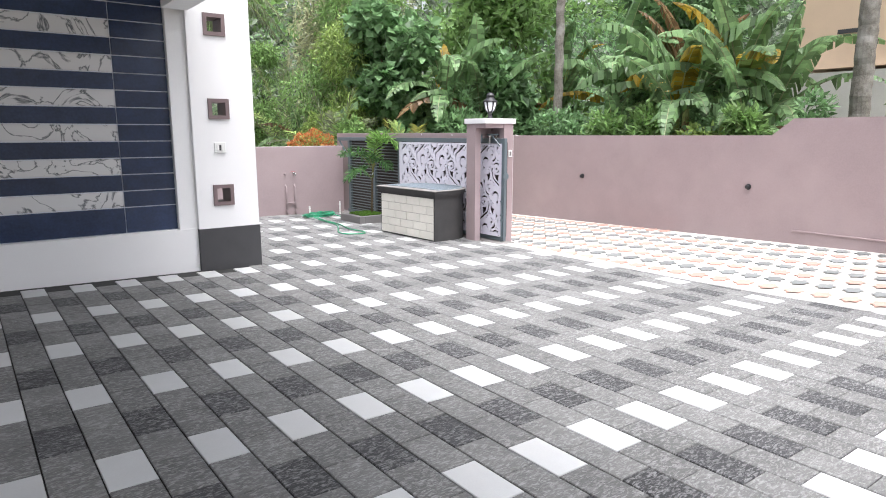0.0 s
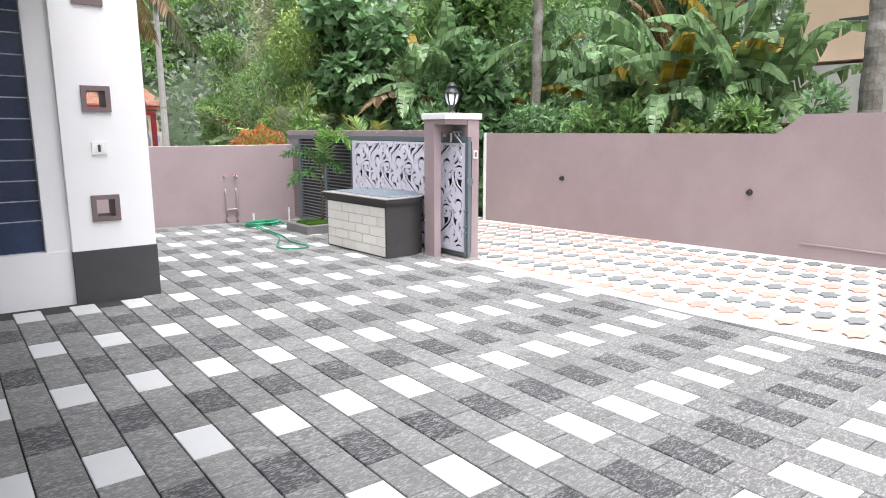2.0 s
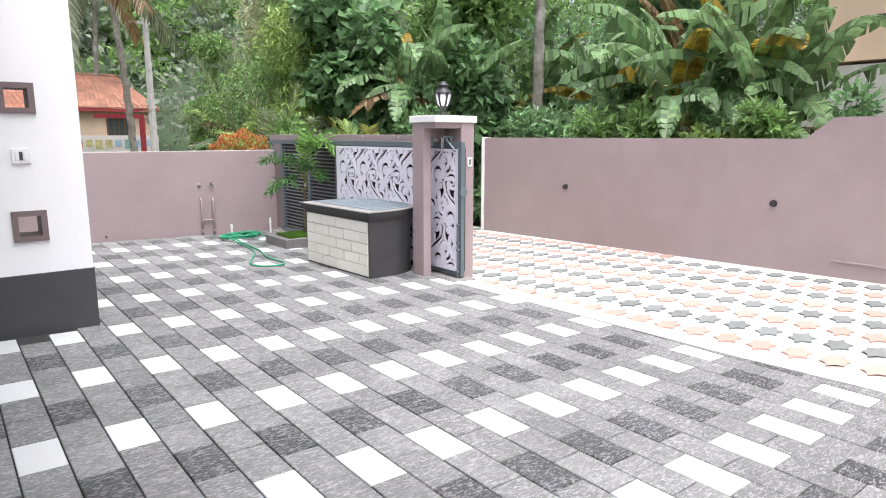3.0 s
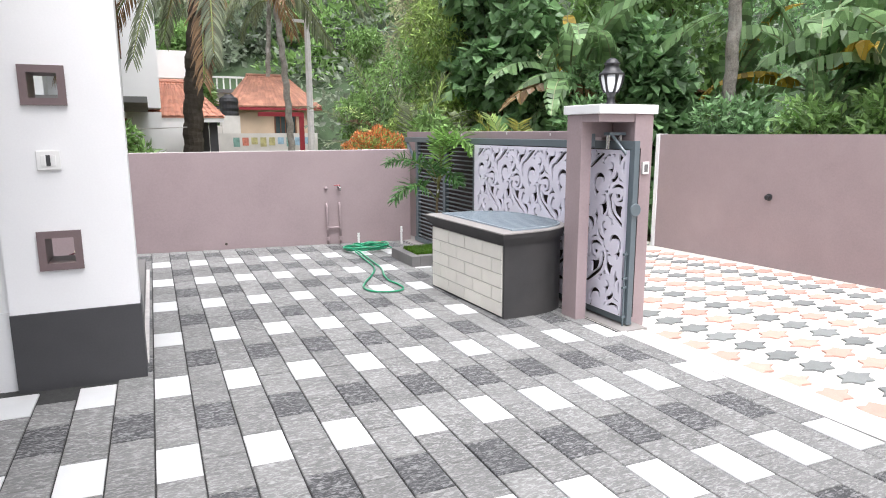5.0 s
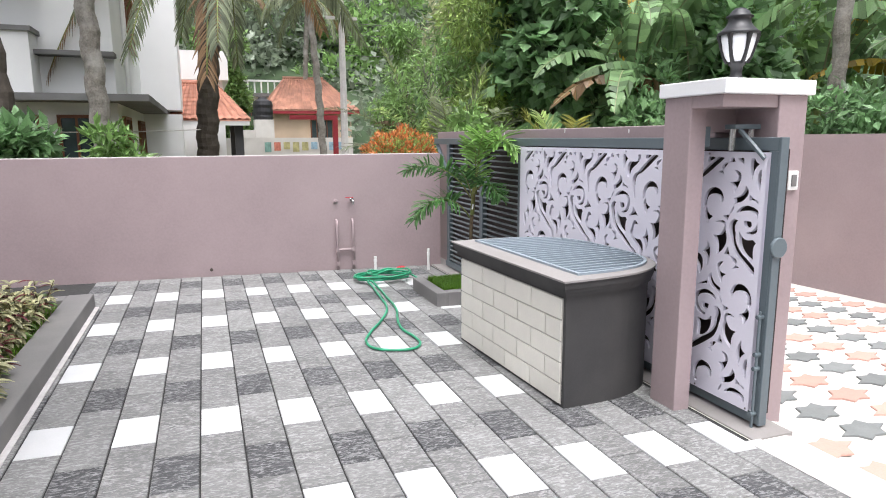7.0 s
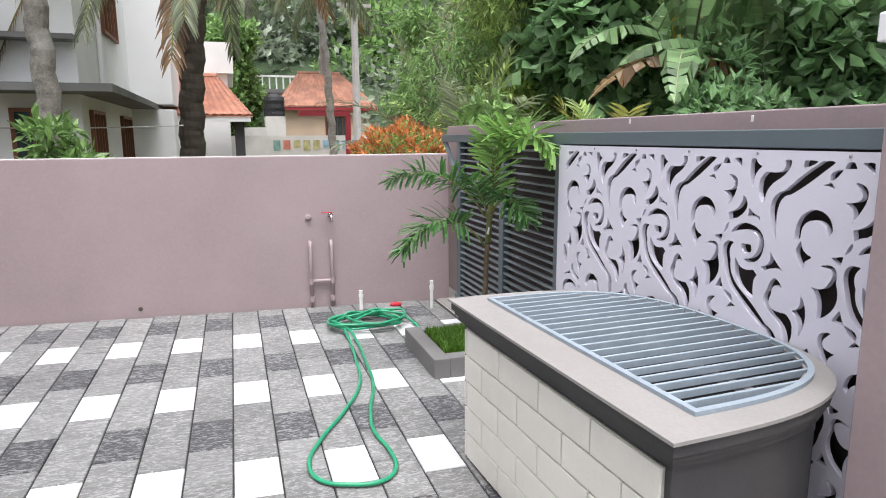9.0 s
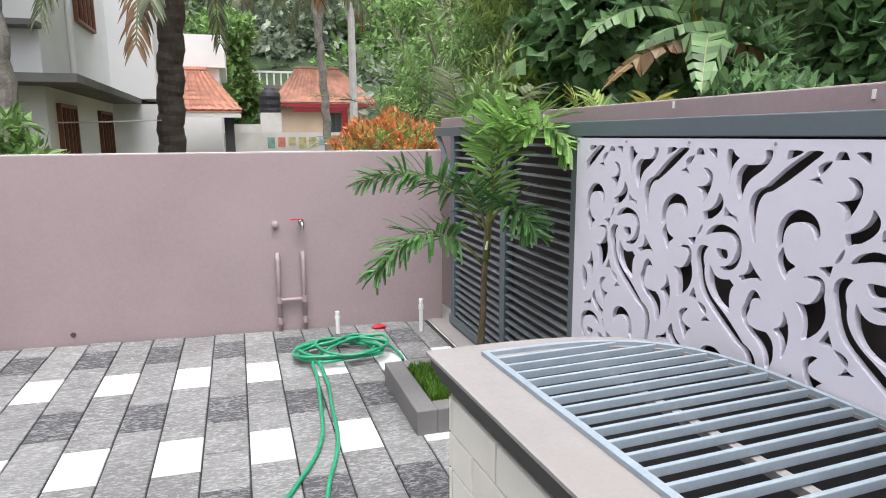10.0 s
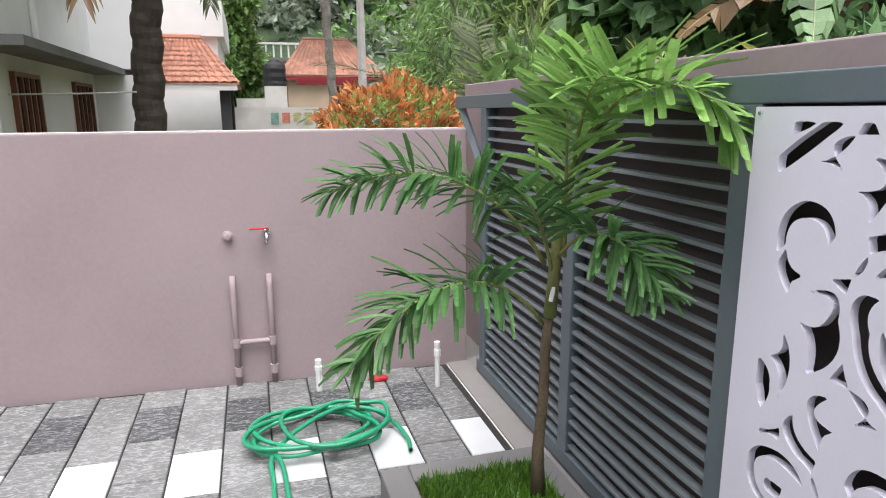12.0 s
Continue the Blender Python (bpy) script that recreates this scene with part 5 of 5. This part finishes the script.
for k, (dz, s) in enumerate(((4.6, 0.4), (4.3, 0.6), (3.9, 0.3), (5.0, 0.5))):
    w = tagged(part("power_line", sweep([(8.55 + 14 * i / 12, 28 - 9 * i / 12, dz + 0.5 - s * 4 * (i / 12) * (1 - i / 12)) for i in range(13)], 0.009, 4), SLAB), "thin grey power line from the pole", "cable", "power lines")
tagged(part("washing_line", sweep([(-1.0 + 4.8 * i / 10, 16.6 + 3.2 * i / 10, 1.72 - 0.3 * (i / 10) * (1 - i / 10)) for i in range(11)], 0.012, 5), MORTAR), "pale rope tied between the palm trunks", "rope")
beige = thing("beige_building", "beige concrete building above a block wall", "building")
part("wall", box((17.5, -3.0, 3.15), (24, 8.2, 9)), PEACH, beige)
part("base_wall", box((16.8, -3.0, GZ), (24, 8.4, 3.0)), FARWALL, beige)
part("vent", box((17.47, 6.6, 3.95), (17.498, 7.3, 4.05)), CHAR, beige)

mg_frame = thing("maroon_gate_frame", "maroon painted gate frame by the far wall", "gate frame")
part("lintel", box((6.75, 28.95, 2.2), (8.5, 29.05, 2.36)), OLDROOF, mg_frame)
part("post", box((8.32, 28.94, GZ), (8.5, 29.06, 2.2)), OLDROOF, mg_frame)
for k, (y, z) in enumerate(((10.9, 1.53), (9.7, 1.545), (8.8, 1.535))):
    sc = thing("paint_chip", "white bare plaster chip on the gate wall", "paint chip", "chips on the gate wall")
    part("chip", box((6.686, y, z), (6.6905, y + 0.012, z + 0.028), 0.001), PLASTIC, sc)
stub = thing("drain_hole", "small rusty drain hole at the foot of the back wall", "drain")
part("ring", rod((3.75, BWY + 0.002, 0.05), (3.75, BWY - 0.006, 0.05), 0.018, n=12), BARKD, stub)

# ---------- paving pieces ----------
def paver_geo(w, l, h=0.012, inset=0.004, lift=0.0):
    vs = [(0, 0, -h), (w, 0, -h), (w, l, -h), (0, l, -h), (0, 0, -inset), (w, 0, -inset), (w, l, -inset), (0, l, -inset),
          (inset, inset, lift), (w - inset, inset, lift), (w - inset, l - inset, lift), (inset, l - inset, lift)]
    fs = [(0, 1, 5, 4), (1, 2, 6, 5), (2, 3, 7, 6), (3, 0, 4, 7), (4, 5, 9, 8), (5, 6, 10, 9), (6, 7, 11, 10), (7, 4, 8, 11), (8, 9, 10, 11)]
    return vs, fs


def plain_mesh(name, vs, fs, m):
    me = bpy.data.meshes.new(name)
    me.from_pydata(vs, [], fs)
    me.materials.append(m)
    return me


JX, JY = 0.008, 0.005
full = {m.name: plain_mesh("paver", *paver_geo(W - JX, L - JY), m) for m in (PAVEW, PAVEG, PAVED)}
rest = {m.name: ([], [], m) for m in (PAVEW, PAVEG, PAVED)}
rt = random.Random(5)
for c in range(-48, 22):
    x0 = WX0 + c * W
    for j in range(-50, 5):
        far = WY0 + j * L if c % 2 == 0 else WY0 + (j + 1.45) * L
        m = PAVEG if j % 3 else (PAVEW if c % 2 == 0 else PAVED)
        y0, y1 = far - L + JY, min(far, 12.358)
        if x0 < -4.9 or y1 - y0 < 0.02 or far < -4:
            continue
        x1 = min(x0 + W - JX, edge_x((y0 + y1) / 2) - 0.04)
        if y0 > 7.2:
            x1 = min(x1, 6.39)
        if x1 - x0 < 0.02 or (x1 < 2.76 and y1 > 7.62) or (x1 <= 1.75 and y1 > 7.62):
            continue
        dz, tl = rt.uniform(-0.0015, 0.0015), rt.uniform(-0.25, 0.25)
        if x1 - x0 > W - JX - 1e-4 and y1 - y0 > L - JY - 1e-4 and 2.7 < x0 < 6.4 and y0 > 7.4:
            o = new("paver", full[m.name])
            o.matrix_world = Matrix.Translation((x0, y0, gz(x0) + dz)) @ Euler((radians(tl), math.atan(SLOPE), 0)).to_matrix().to_4x4()
            o.parent = floor
        else:
            vs, fs, _ = rest[m.name]
            k = len(vs)
            a, b = paver_geo(x1 - x0, y1 - y0)
            vs += [(x0 + p[0], y0 + p[1], gz(x0 + p[0]) + p[2] + dz) for p in a]
            fs += [tuple(i + k for i in f) for f in b]
for name, (vs, fs, m) in rest.items():
    tagged(raw("pavers", vs, fs, m, floor), kind="stuff")

star = [(-0.20, 0.0), (-0.115, -0.035), (-0.085, -0.10), (-0.01, -0.075), (0.07, -0.095), (0.11, -0.03), (0.20, 0.0), (0.115, 0.035), (0.085, 0.10), (0.01, 0.075), (-0.07, 0.095), (-0.11, 0.03)]
star_me = {}
for m in (OUTP, OUTG):
    sb = prism(star, -0.01, 0.004, bevel=0.003)
    star_me[m.name] = mesh_of("star_paver", sb, m)
extra = {m.name: ([], [], m) for m in (OUTP, OUTG)}
for i in range(-2, 12):
    for j in range(-60, 40):
        x = 6.723 + 0.465 * i - 0.029 * j
        y = 7.033 + 0.153 * i + 0.2725 * j
        if x < edge_x(y) + 0.23 or x > RWX - 0.17 or y < -4 or y > 13 or (x < 7.0 and y > 7.3):
            continue
        m = OUTP if i % 2 == 0 else OUTG
        z = outer_z(x, y) + 0.005
        if y > 3.5 and y < 11:
            o = new("star_paver", star_me[m.name])
            o.matrix_world = pose(x, y, z, 0, math.degrees(SLOPE), 5.5 + rt.uniform(-1.5, 1.5))
            o.parent = outer
        else:
            vs, fs, _ = extra[m.name]
            k = len(vs)
            vs += [(x + a, y + b, z + 0.004 - SLOPE * a) for a, b in star]
            fs.append(tuple(range(k, k + len(star))))
for name, (vs, fs, m) in extra.items():
    if vs:
        tagged(raw("star_pavers", vs, fs, m, outer), kind="stuff")
